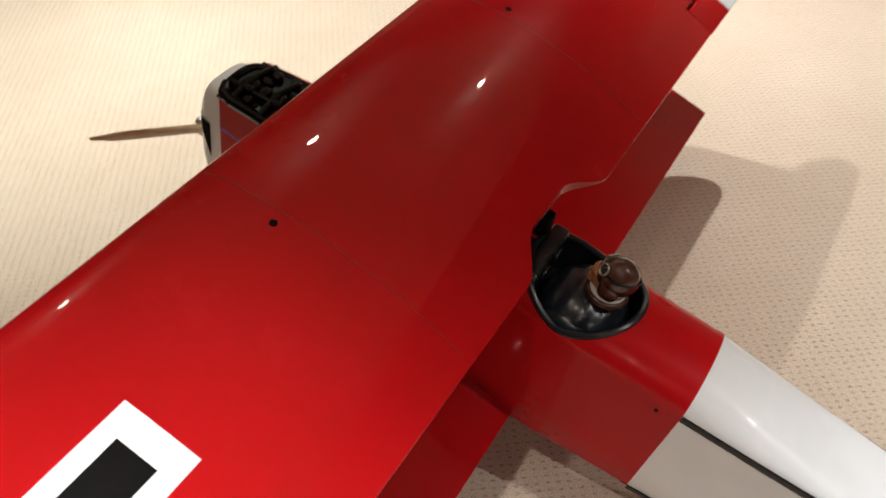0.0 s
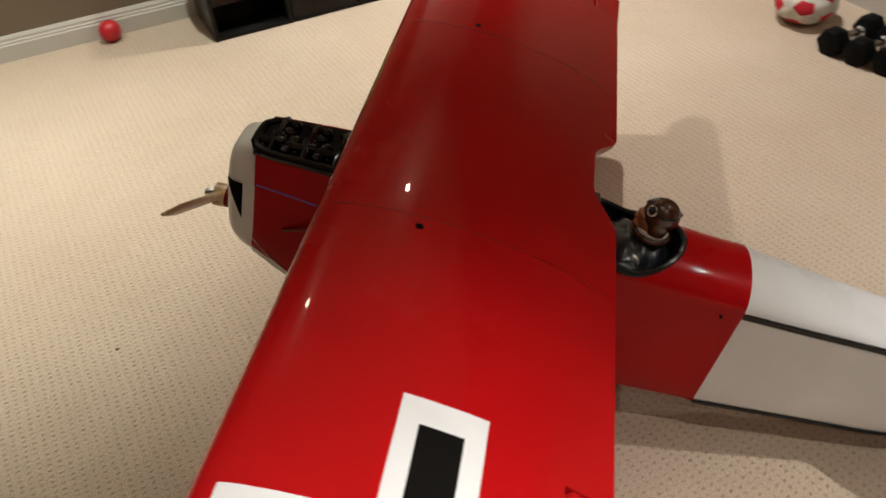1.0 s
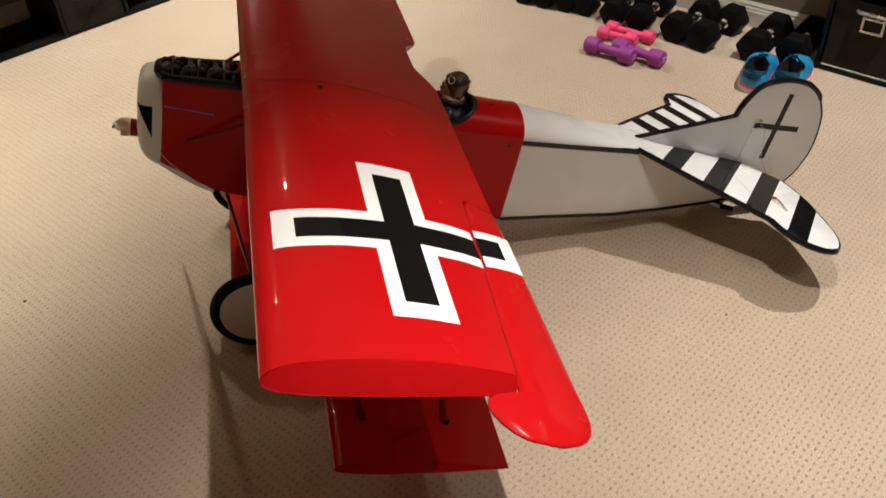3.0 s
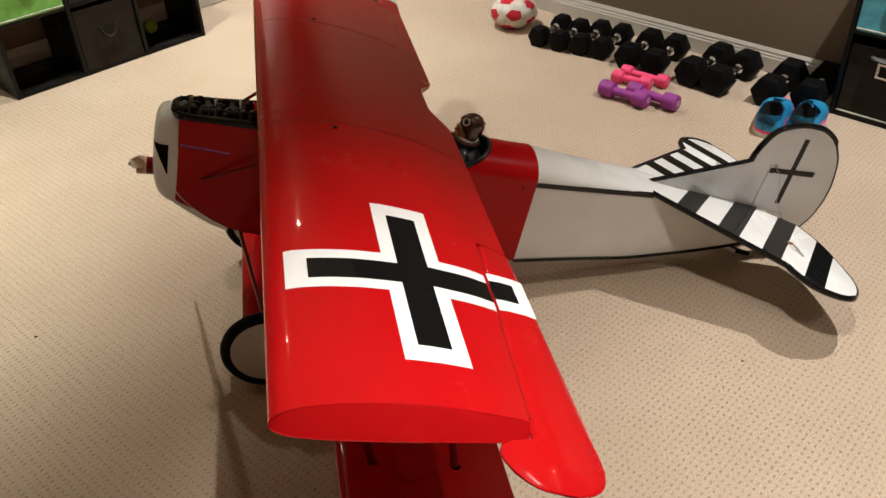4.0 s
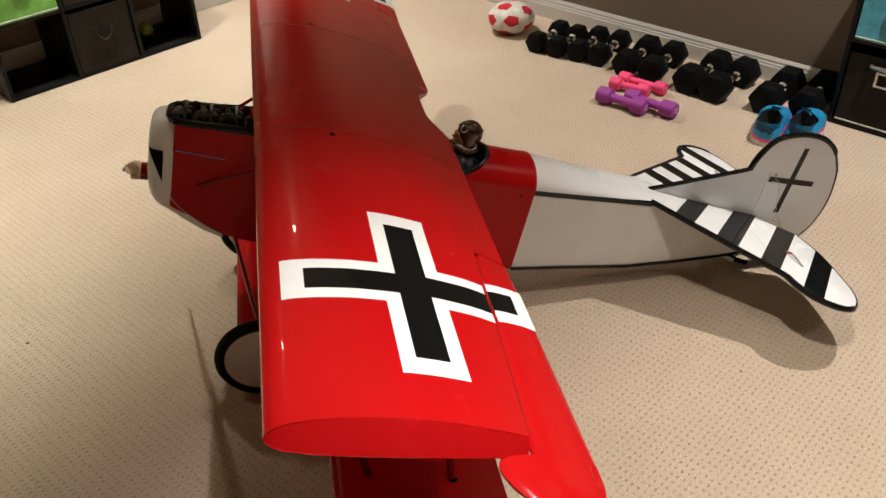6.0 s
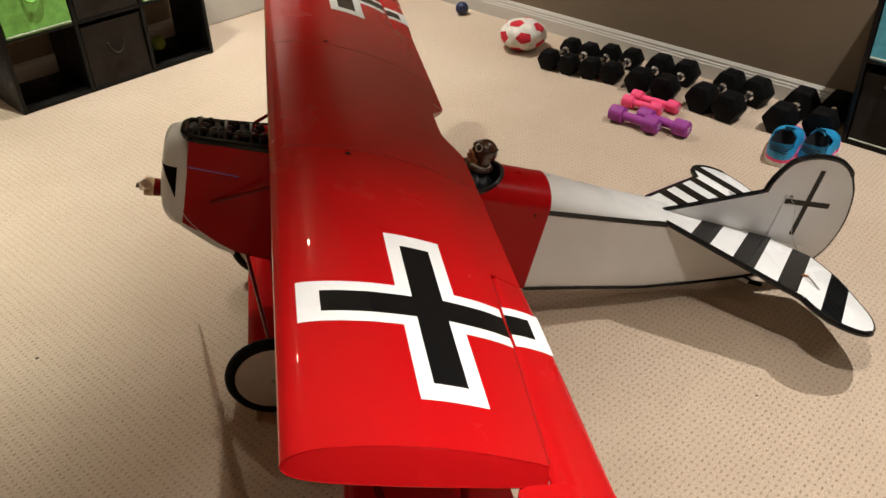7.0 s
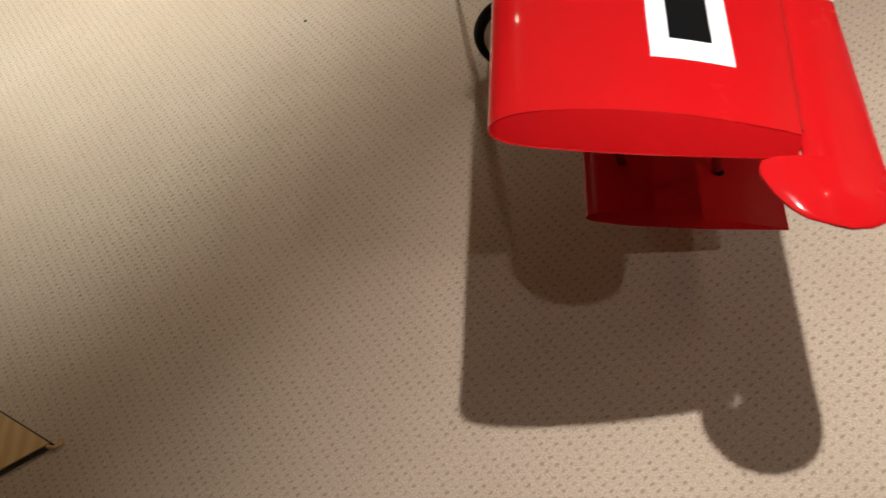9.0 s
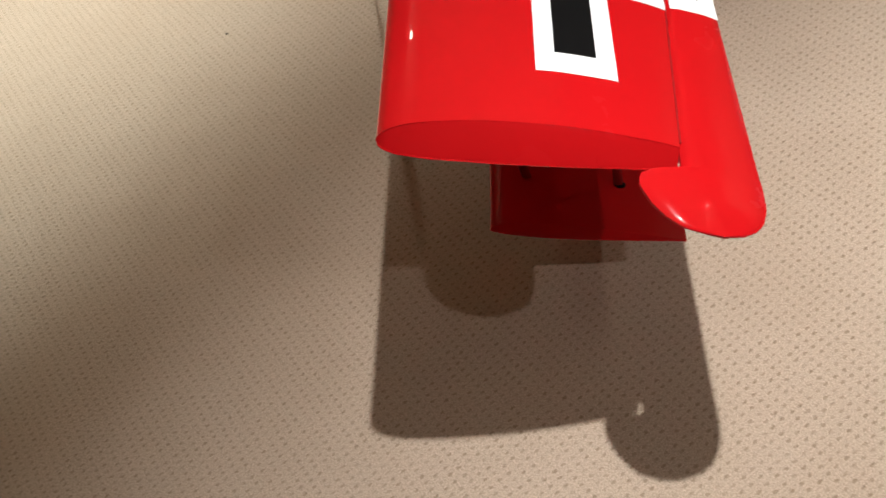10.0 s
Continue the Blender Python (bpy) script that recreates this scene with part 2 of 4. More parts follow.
def loft(sections, cap=True, closed=True):
    """Skins rings of equal count."""
    bm = bmesh.new()
    rings = [[bm.verts.new(p) for p in s] for s in sections]
    n = len(rings[0])
    for a, b in zip(rings, rings[1:]):
        for k in range(n if closed else n - 1):
            bm.faces.new((a[k], a[(k + 1) % n], b[(k + 1) % n], b[k]))
    if cap:
        bm.faces.new(rings[0])
        bm.faces.new(rings[-1])
    return bm


def slab2d(outline, top, bottom, bevel=0.0):
    """A plate from an outline in x and y, with heights given as functions of x and y."""
    bm = bmesh.new()
    up = [bm.verts.new((x, y, top(x, y))) for x, y in outline]
    down = [bm.verts.new((x, y, bottom(x, y))) for x, y in outline]
    n = len(outline)
    f1, f2 = bm.faces.new(up), bm.faces.new(down[::-1])
    for k in range(n):
        bm.faces.new((up[k], down[k], down[(k + 1) % n], up[(k + 1) % n]))
    bmesh.ops.recalc_face_normals(bm, faces=bm.faces)
    if bevel:
        rim = [e for e in bm.edges if (f1 in e.link_faces) or (f2 in e.link_faces)]
        bmesh.ops.bevel(bm, geom=rim, offset=bevel, segments=3, profile=0.5, affect="EDGES")
    bmesh.ops.triangulate(bm, faces=[f for f in bm.faces if len(f.verts) > 4])
    return bm


def clip(poly, a, b, c):
    """The part of a polygon where a x + b y >= c."""
    out = []
    for p, q in zip(poly, poly[1:] + poly[:1]):
        dp, dq = a * p[0] + b * p[1] - c, a * q[0] + b * q[1] - c
        if dp >= 0:
            out.append(p)
        if (dp >= 0) != (dq >= 0):
            k = dp / (dp - dq)
            out.append((p[0] + k * (q[0] - p[0]), p[1] + k * (q[1] - p[1])))
    return out


def smooth_curve(points, steps=6, closed=True):
    """Catmull-Rom through points."""
    n = len(points)
    out = []
    for i in range(n if closed else n - 1):
        p0, p1, p2, p3 = (points[(i + k) % n] if closed else points[min(max(i + k, 0), n - 1)] for k in (-1, 0, 1, 2))
        for s in range(steps):
            t = s / steps
            out.append(tuple(0.5 * (2 * b + (c - a) * t + (2 * a - 5 * b + 4 * c - d) * t * t + (3 * b - a - 3 * c + d) * t ** 3)
                             for a, b, c, d in zip(p0, p1, p2, p3)))
    if not closed:
        out.append(tuple(points[-1]))
    return out


def ball(c, r, scale=(1, 1, 1), sub=3, bm=None):
    own = bmesh.new()
    bmesh.ops.create_icosphere(own, subdivisions=sub, radius=r)
    for v in own.verts:
        v.co = Vector((v.co.x * scale[0], v.co.y * scale[1], v.co.z * scale[2])) + Vector(c)
    return join(bm, own)


# ---- the room ----
ROOM_POSE = pose(0, 0, 0, 0, 0, ROOM)
EAST, NORTH, WEST, SOUTH = 2.035, 2.245, -3.2, -4.2


def setting(name, bm, material, label, category, smooth=0):
    ob = part(name, bm, material, None, smooth=smooth)
    ob.matrix_world = ROOM_POSE
    return tagged(ob, label, category, kind="structure")


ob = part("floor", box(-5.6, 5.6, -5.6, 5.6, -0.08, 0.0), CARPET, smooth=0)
tagged(ob, "beige patterned loop-pile carpet", "floor", kind="structure")
T = 0.12
setting("ceiling", box(WEST - T, EAST + T, SOUTH - T, NORTH + T, CEIL, CEIL + 0.1), CEILING, "plain painted ceiling with recessed lamps", "ceiling")
setting("wall_east", box(EAST, EAST + T, SOUTH - T, NORTH + T, 0, CEIL), WALL, "taupe painted wall above a white baseboard", "wall")
setting("wall_west", box(WEST - T, WEST, SOUTH - T, NORTH + T, 0, CEIL), WALL, "plain taupe painted wall", "wall")
setting("wall_south", box(WEST, EAST, SOUTH - T, SOUTH, 0, CEIL), WALL, "plain taupe painted wall", "wall")
DOOR0, DOOR1 = 1.0, 1.80
wall = box(WEST, DOOR0, NORTH, NORTH + T, 0, CEIL)
box(DOOR1, EAST, NORTH, NORTH + T, 0, CEIL, bm=wall)
box(DOOR0, DOOR1, NORTH, NORTH + T, 2.04, CEIL, bm=wall)
setting("wall_north", wall, WALL, "taupe painted wall with a door opening", "wall")


def baseboard(name, a, b, inward):
    """A moulded baseboard along the floor from a to b."""
    a, b, inward = Vector((*a, 0)), Vector((*b, 0)), Vector((*inward, 0))
    profile = [(0, 0), (0.016, 0), (0.016, 0.058), (0.013, 0.062), (0.013, 0.069), (0.010, 0.073), (0.010, 0.082), (0.006, 0.088), (0.004, 0.093), (0, 0.093)]
    bm = loft([[p + inward * d + Vector((0, 0, h)) for d, h in profile] for p in (a, b)])
    return setting(name, bm, TRIM, "white moulded baseboard along the wall", "baseboard", 30)


baseboard("baseboard_east", (EAST, SOUTH), (EAST, NORTH), (-1, 0))
baseboard("baseboard_north", (WEST, NORTH), (DOOR0 - 0.06, NORTH), (0, -1))
baseboard("baseboard_south", (WEST, SOUTH), (EAST, SOUTH), (0, 1))
baseboard("baseboard_west", (WEST, SOUTH), (WEST, NORTH), (1, 0))
door = setting("door_1", box(DOOR0 + 0.004, DOOR1 - 0.004, NORTH + 0.012, NORTH + 0.047, 0.002, 2.03, 0.003), TRIM, "closed white painted door", "door")
part("door_handle", ball((DOOR1 - 0.07, NORTH - 0.035, 1.0), 0.027, bm=rod((DOOR1 - 0.07, NORTH + 0.012, 1.0), (DOOR1 - 0.07, NORTH - 0.03, 1.0), 0.012)), STEEL, door, "brushed steel knob")
trim = box(DOOR0 - 0.06, DOOR0, NORTH - 0.014, NORTH, 0, 2.10, 0.003)
box(DOOR1, DOOR1 + 0.06, NORTH - 0.014, NORTH, 0, 2.10, 0.003, trim)
box(DOOR0, DOOR1, NORTH - 0.014, NORTH, 2.04, 2.10, 0.003, trim)
setting("trim", trim, TRIM, "white painted door casing", "trim")

for (lx, ly), *_ in LAMPS:
    lamp = thing("recessed_ceiling_lamp", "small round white recessed ceiling downlight, lit", "ceiling lamp", pose(lx, ly, CEIL), "recessed ceiling lamps")
    ring = [(0.040 + 0.012 * math.cos(a), -0.004 + 0.004 * math.sin(a)) for a in (2 * math.pi * k / 8 for k in range(8))]
    part("trim_ring", loft([[(r * math.cos(b), r * math.sin(b), z) for r, z in ring] for b in (2 * math.pi * k / 24 for k in range(25))], cap=False), TRIM, lamp)
    part("lens", rod((0, 0, -0.001), (0, 0, 0.006), 0.046, n=24), GLOW, lamp, "glowing frosted lens")

# ---- the model aeroplane, in its own frame: x to the tail, tail down on the floor ----
plane = thing("model_aeroplane", "large red and white model biplane standing tail-down on the carpet", "model aeroplane", pose(0, 0, 0, 0, 14.5, 0))
TOPX = [-0.308, -0.3065, -0.303, -0.297, -0.28, -0.262, -0.23, -0.2, -0.165, -0.10, -0.03, 0.03, 0.115]
TOPZ = [0.603, 0.608, 0.613, 0.620, 0.629, 0.634, 0.6385, 0.6405, 0.641, 0.637, 0.6255, 0.611, 0.5785]
BOTX = [-0.308, -0.3055, -0.299, -0.285, -0.25, -0.176, -0.10, 0.0, 0.115]
BOTZ = [0.603, 0.596, 0.590, 0.584, 0.579, 0.576, 0.575, 0.575, 0.5745]
FINE = smooth_curve(list(zip(TOPX, TOPZ)), 8, closed=False)
FX, FZ = [p[0] for p in FINE], [p[1] for p in FINE]


def top(x):
    return float(np.interp(x, FX, FZ))


def bot(x):
    return float(np.interp(x, BOTX, BOTZ))


def chord_stations(x1):
    a = [-0.308 + 0.03 * (k / 10) ** 2 for k in range(11)]
    b = [-0.278 + (x1 + 0.278) * k / 22 for k in range(1, 23)]
    return a + b


def wing_panel(ys, te, z_top, z_bot, stations, bm=None):
    rings = []
    for y in ys:
        xs = stations(te(y))
        rings.append([(x, y, z_top(x)) for x in xs] + [(x, y, z_bot(x)) for x in xs[:0:-1]])
    return join(bm, loft(rings))


def bevel_tip(side, y0, te, z_top, z_bot, stations, rake, bm):
    """A slanting end face: from the top edge outwards and down to an edge that the underside sweeps up to."""
    xs = stations(te)
    rings = [[] for _ in range(6)]
    for way, line in ((1, xs), (-1, xs[:0:-1])):
        for x in line:
            th = z_top(x) - z_bot(x)
            out, drop = rake * th, 0.54 * th
            if way > 0:
                run = ((0, 0), (0.05, 0.012), (0.09, 0.045), (0.90, 0.88), (0.97, 0.96), (1, 1.0))
                for ring, (u, w) in zip(rings, run):
                    ring.append((x, side * (y0 + u * out), z_top(x) - w * drop))
            else:
                low = z_bot(x)
                edge = z_top(x) - drop - 0.0015
                for ring, u in zip(rings, (0, 0.05, 0.09, 0.90, 0.97, 1)):
                    ring.append((x, side * (y0 + u * out), low + (edge - low) * u ** 1.5))
    return join(bm, loft(rings))


def hinge(y):
    return 0.057 - 0.030 * (abs(y) - 0.61) / 0.45


def mid_te(y):
    t = min(1, max(0, (abs(y) - 0.045) / 0.085))
    return 0.077 + 0.041 * t * t * (3 - 2 * t)


ys = [-0.608, -0.45, -0.3, -0.2] + [-0.15 + 0.0125 * k for k in range(25)] + [0.2, 0.3, 0.45, 0.608]
wing = wing_panel(ys, mid_te, top, bot, chord_stations)
for side in (-1, 1):
    wing_panel([side * y for y in (0.608, 0.75, 0.9, 1.03, 1.045)], hinge, top, bot, chord_stations, wing)
    bevel_tip(side, 1.045, hinge(1.045), top, bot, chord_stations, 0.46, wing)
upper = part("upper_wing", wing, RED, plane, "glossy red film-covered upper wing", 35)
for side in (-1, 1):
    run = [x for x in chord_stations(hinge(1.045)) if x > -0.3055]
    part("tip_seam", tube([(x, side * (1.0458 + 0.0004 * noise.noise(Vector((x * 90, 0, side)))), top(x) - 0.0002 + 0.0005 * noise.noise(Vector((x * 60, 7, side)))) for x in run], 0.0008, n=6), RED, upper, "raised film seam along the tip")
    rim = [(x, top(x) - bot(x)) for x in run if x < 0.022]
    part("tip_rim", tube([(x, side * (1.045 + 0.455 * th), top(x) - 0.54 * th - 0.0004) for x, th in rim], 0.0013, n=6), RED, upper, "rounded lower rim of the tip")
    for x, lean, k1 in ((-0.205, 0.006, 0.9), (-0.075, -0.004, 0.62), (-0.066, 0.002, 0.4)):
        line = []
        for k in range(6):
            q = 1 - k1 + k1 * k / 5
            th = top(x) - bot(x)
            line.append((x + lean * q, side * (1.045 + 0.46 * th * q), top(x) - 0.54 * th * q))
        part("film_wrinkle", tube(line, [0.0003, 0.0006, 0.0007, 0.0007, 0.0005, 0.0003], n=6), RED, upper, "small wrinkle in the film")


def drape(x0, x1, y0, y1, lift, surface):
    """A thin film patch laid over a surface."""
    n = max(2, int((x1 - x0) / 0.006))
    xs = [x0 + (x1 - x0) * k / n for k in range(n + 1)]
    bm = bmesh.new()
    a = [[bm.verts.new((x, y, surface(x) + lift)) for x in xs] for y in (y0, y1)]
    low = [[bm.verts.new((x, y, surface(x) - 0.0004)) for x in xs] for y in (y0, y1)]
    for k in range(n):
        bm.faces.new((a[0][k], a[0][k + 1], a[1][k + 1], a[1][k]))
        for j in (0, 1):
            bm.faces.new((a[j][k], a[j][k + 1], low[j][k + 1], low[j][k]))
    for k in (0, n):
        bm.faces.new((a[0][k], a[1][k], low[1][k], low[0][k]))
    return bm


def ail_top(x):
    return float(np.interp(x, [-0.02, 0.02, 0.045, 0.07, 0.10, 0.126], [0.5965, 0.6005, 0.6015, 0.5985, 0.5915, 0.5825]))


def ail_bot(x):
    return float(np.interp(x, [-0.02, 0.045, 0.126], [0.5845, 0.587, 0.5755]))


def aileron_rings(side):
    """Chordwise rings from the inner end of the aileron out to its rounded horn."""
    rings = []
    runs = [(y, hinge(y) + 0.0045, 0.1195 + 0.005 * (y - 0.615) / 0.44) for y in (0.6105, 0.64, 0.67, 0.70, 0.80, 0.90, 1.0, 1.064)]
    for y in [1.0655 + 0.0875 * math.sin(math.pi / 2 * k / 14) for k in range(15)]:
        fore = float(np.interp(y, [1.0655, 1.0755, 1.086, 1.095, 1.112, 1.130, 1.143, 1.151, 1.153], [-0.012, -0.0160, -0.0165, -0.0135, -0.006, 0.007, 0.022, 0.045, 0.064]))
        aft = float(np.interp(y, [1.051, 1.080, 1.105, 1.125, 1.138, 1.148, 1.153], [0.125, 0.1255, 0.124, 0.117, 0.107, 0.090, 0.068]))
        runs.append((y, fore, aft))
    for y, a, b in runs:
        end = min(1.0, 0.25 + 18 * (1.153 - y))
        up, down = [], []
        for k in range(15):
            q = 0.5 - 0.5 * math.cos(math.pi * k / 14)
            x = a + (b - a) * q
            e = min(1.0, 0.30 + 8 * min(q, 1 - q)) * end
            k_in = min(1.0, max(0.0, (y - 0.615) / 0.085))
            z_up, z_down = ail_top(x) * k_in + top(x) * (1 - k_in), ail_bot(x) * k_in + bot(x) * (1 - k_in)
            mid, half_t = (z_up + z_down) / 2, (z_up - z_down) / 2
            up.append((x, side * y, mid + half_t * e))
            down.append((x, side * y, mid - half_t * e))
        rings.append(up + down[::-1])
    return rings


for side in (-1, 1):
    def span(a, b):
        return (side * b, side * a) if side < 0 else (a, b)
    white = drape(-0.1315, -0.035, *span(0.571, 0.963), 0.0007, top)
    join(white, drape(-0.280, -0.1315, *span(0.719, 0.812), 0.0007, top))
    join(white, drape(-0.035, hinge(0.76) - 0.002, *span(0.714, 0.808), 0.0007, top))
    part("cross_border", white, WHITE, upper, "white film border of a straight cross", 20)
    black = drape(-0.1085, -0.0585, *span(0.605, 0.931), 0.0014, top)
    join(black, drape(-0.2475, -0.1085, *span(0.7425, 0.790), 0.0014, top))
    join(black, drape(-0.0585, hinge(0.76) - 0.002, *span(0.7375, 0.786), 0.0014, top))
    part("cross", black, BLACK, upper, "black film straight cross", 20)
    part("panel_seam", drape(-0.29, 0.112, side * 0.279 - 0.0006, side * 0.279 + 0.0006, 0.0004, top), SEAM, upper)
    part("screw_hole", rod((-0.165, side * 0.30, 0.638), (-0.165, side * 0.30, 0.6418), 0.0054, n=14), HOLE, upper)
    # aileron with its rounded horn outside the wing tip
    bm = loft(aileron_rings(side))
    aileron = part("aileron", bm, RED, upper, "red aileron with a rounded horn", 45)
    # added filler: stops light passing through the hinge gap to the floor
    strip = loft([[(hinge(y) - 0.001, side * y, 0.5885), (hinge(y) + 0.0065, side * y, 0.5885), (hinge(y) + 0.0065, side * y, 0.591), (hinge(y) - 0.001, side * y, 0.591)] for y in (0.612, 0.83, 1.048)])
    part("hinge_strip", strip, SEAM, upper)
    line = [(hinge(y) + 0.0012 + 0.0006 * noise.noise(Vector((y * 40, 3, side))), side * y, top(hinge(y)) - 0.0010 + 0.0006 * noise.noise(Vector((y * 70, 9, side)))) for y in (0.63 + 0.0124 * k for k in range(34))]
    part("hinge_line", tube(line, 0.0013, n=6), SEAM, upper, "dark wrinkled line along the aileron hinge")
    x0 = hinge(0.74) + 0.0055
    part("cross_border", drape(x0, 0.1205, *span(0.700, 0.796), 0.0006, ail_top), WHITE, aileron, smooth=20)
    part("cross", drape(x0, 0.096, *span(0.721, 0.769), 0.0013, ail_top), BLACK, aileron, smooth=20)

LOWX, LOWZ = -0.148, 0.226


def low_top(x):
    s = (x - LOWX) / 0.312
    return LOWZ + 0.030 * (max(s, 0) ** 0.5 * 2.1 - 1.75 * s - 0.35 * s * s) * 1.25 + 0.010 * (1 - s)


def low_bot(x):
    s = (x - LOWX) / 0.312
    return LOWZ + 0.010 * (1 - s) - 0.010 * math.sin(math.pi * min(1, max(s, 0)) ** 0.6) - 0.001


def low_stations(x1):
    return [LOWX + 0.02 * (k / 8) ** 2 for k in range(9)] + [LOWX + 0.02 + (x1 - LOWX - 0.02) * k / 18 for k in range(1, 19)]


bm = wing_panel([-0.890, -0.6, -0.3, 0, 0.3, 0.6, 0.890], lambda y: 0.166, low_top, low_bot, low_stations)
for side in (-1, 1):
    bevel_tip(side, 0.890, 0.166, low_top, low_bot, low_stations, 0.40, bm)
lower = part("lower_wing", bm, RED, plane, "glossy red film-covered lower wing", 35)

# fuselage sections: half width, bottom, side top, crown
FUS = [(-0.46, 0.060, 0.296, 0.504, 0.505), (-0.415, 0.063, 0.269, 0.5055, 0.506), (-0.364, 0.067, 0.242, 0.5065, 0.507), (-0.31, 0.071, 0.230, 0.507, 0.5075),
       (-0.2, 0.078, 0.218, 0.506, 0.507), (-0.135, 0.082, 0.213, 0.501, 0.506), (-0.1, 0.084, 0.211, 0.496, 0.522), (0.05, 0.087, 0.207, 0.466, 0.512), (0.2, 0.087, 0.205, 0.452, 0.504),
       (0.377, 0.082, 0.210, 0.444, 0.494), (0.5, 0.077, 0.221, 0.442, 0.474), (0.705, 0.066, 0.235, 0.438, 0.447), (0.85, 0.049, 0.251, 0.421, 0.424),
       (1.0, 0.030, 0.271, 0.402, 0.404), (1.15, 0.010, 0.300, 0.383, 0.384), (1.185, 0.005, 0.303, 0.378, 0.379)]


def fus(x):
    cols = list(zip(*FUS))
    return [float(np.interp(x, cols[0], c)) for c in cols[1:]]


def section(x, grow=0.0):
    w, zb, zs, zc = fus(x)
    w, zb, zs, zc = w + grow, zb - grow, zs, zc + grow
    r = min(0.012, w * 0.5)
    pts = [(x, -w + r, zb), (x, -w + 0.3 * r, zb + 0.3 * r), (x, -w, zb + r)]
    pts += [(x, -w, zb + r + (zs - zb - r) * k / 4) for k in range(1, 5)]
    pts += [(x, w * math.sin(a), zs + (zc - zs) * math.cos(a)) for a in (radians(-90 + 180 * k / 20) for k in range(1, 20))]
    pts += [(x, w, zs - (zs - zb - r) * k / 4) for k in range(0, 5)]
    pts += [(x, w - 0.3 * r, zb + 0.3 * r), (x, w - r, zb)]
    return pts


def deck_z(x, y):
    w, zb, zs, zc = fus(x)
    return zs + (zc - zs) * math.sqrt(max(0, 1 - (y / w) ** 2))


def steps(a, b, d):
    n = max(1, round((b - a) / d))
    return [a + (b - a) * k / n for k in range(n + 1)]


COCK = (0.170, 0.090, 0.083)
bm = loft([section(x) for x in steps(-0.46, 0.377, 0.0065)])
gone = [f for f in bm.faces if len(f.verts) == 4 and f.calc_center_median().z > 0.44
        and ((f.calc_center_median().x - COCK[0]) / COCK[1]) ** 2 + (f.calc_center_median().y / COCK[2]) ** 2 < 1]
bmesh.ops.delete(bm, geom=gone, context="FACES")
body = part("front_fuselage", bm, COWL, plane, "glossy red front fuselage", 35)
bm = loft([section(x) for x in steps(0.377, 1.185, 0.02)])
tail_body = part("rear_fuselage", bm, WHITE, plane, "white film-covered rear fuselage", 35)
# red panel edge stands a touch proud of the white skin
bm = loft([section(0.367, 0.0012), section(0.3785, 0.0012)], cap=False)
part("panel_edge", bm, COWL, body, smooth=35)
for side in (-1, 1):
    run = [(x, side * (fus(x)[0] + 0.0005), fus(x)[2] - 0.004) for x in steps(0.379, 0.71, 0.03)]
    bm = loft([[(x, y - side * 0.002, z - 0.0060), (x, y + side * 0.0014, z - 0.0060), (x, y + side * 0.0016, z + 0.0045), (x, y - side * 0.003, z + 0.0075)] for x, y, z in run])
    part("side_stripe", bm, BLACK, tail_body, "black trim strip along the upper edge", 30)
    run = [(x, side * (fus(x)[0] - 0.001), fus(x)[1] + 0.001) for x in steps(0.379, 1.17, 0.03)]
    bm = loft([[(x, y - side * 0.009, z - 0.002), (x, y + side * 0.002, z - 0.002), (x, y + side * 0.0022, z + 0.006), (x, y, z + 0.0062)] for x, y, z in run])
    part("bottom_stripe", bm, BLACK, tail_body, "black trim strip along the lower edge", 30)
    part("screw", rod((0.345, side * 0.084, 0.43), (0.345, side * 0.0862, 0.43), 0.003, n=8), HOLE, body)

# cockpit: rim, dark well, panel
rim = [(COCK[0] + COCK[1] * math.cos(a), COCK[2] * math.sin(a)) for a in (2 * math.pi * k / 48 for k in range(48))]
part("cockpit_rim", tube([(x, y, deck_z(x, y) + 0.001) for x, y in rim], 0.0055, closed=True), VINYL, body, "black padded cockpit rim")
bm = loft([[(x, y, deck_z(x, y)) for x, y in rim], [(COCK[0] + (x - COCK[0]) * 0.96, y * 0.96, 0.42) for x, y in rim], [(COCK[0] + (x - COCK[0]) * 0.6, y * 0.6, 0.39) for x, y in rim]], cap=False)
bm.verts.ensure_lookup_table()
bm.faces.new([bm.verts[k] for k in range(96, 144)])
part("cockpit_well", bm, VINYL, body, "dark cockpit tub")
bm = box(0.085, 0.112, -0.058, 0.058, 0.44, 0.516, 0.006)
rod((0.11, 0.02, 0.49), (0.116, 0.02, 0.49), 0.013, n=16, bm=bm)
rod((0.11, -0.02, 0.49), (0.116, -0.02, 0.49), 0.013, n=16, bm=bm)
part("instrument_panel", bm, VINYL, body, "black instrument panel")
for y in (-0.033, 0.033):
    part("gun_block", box(0.05, 0.085, y - 0.015, y + 0.015, 0.50, 0.545, 0.006), HOLE, body, "black box shape before the cockpit")

# white nose shell with two dark radiator openings
NOSE = [(-0.459, 0.0610, 0.279, 0.5055), (-0.472, 0.0612, 0.283, 0.5060), (-0.486, 0.0605, 0.292, 0.505), (-0.497, 0.058, 0.304, 0.501), (-0.505, 0.053, 0.320, 0.493), (-0.510, 0.045, 0.341, 0.482), (-0.5125, 0.032, 0.366, 0.465)]


def nose_at(x, name):
    xs = [r[0] for r in NOSE][::-1]
    return float(np.interp(x, xs, [r[name] for r in NOSE][::-1]))


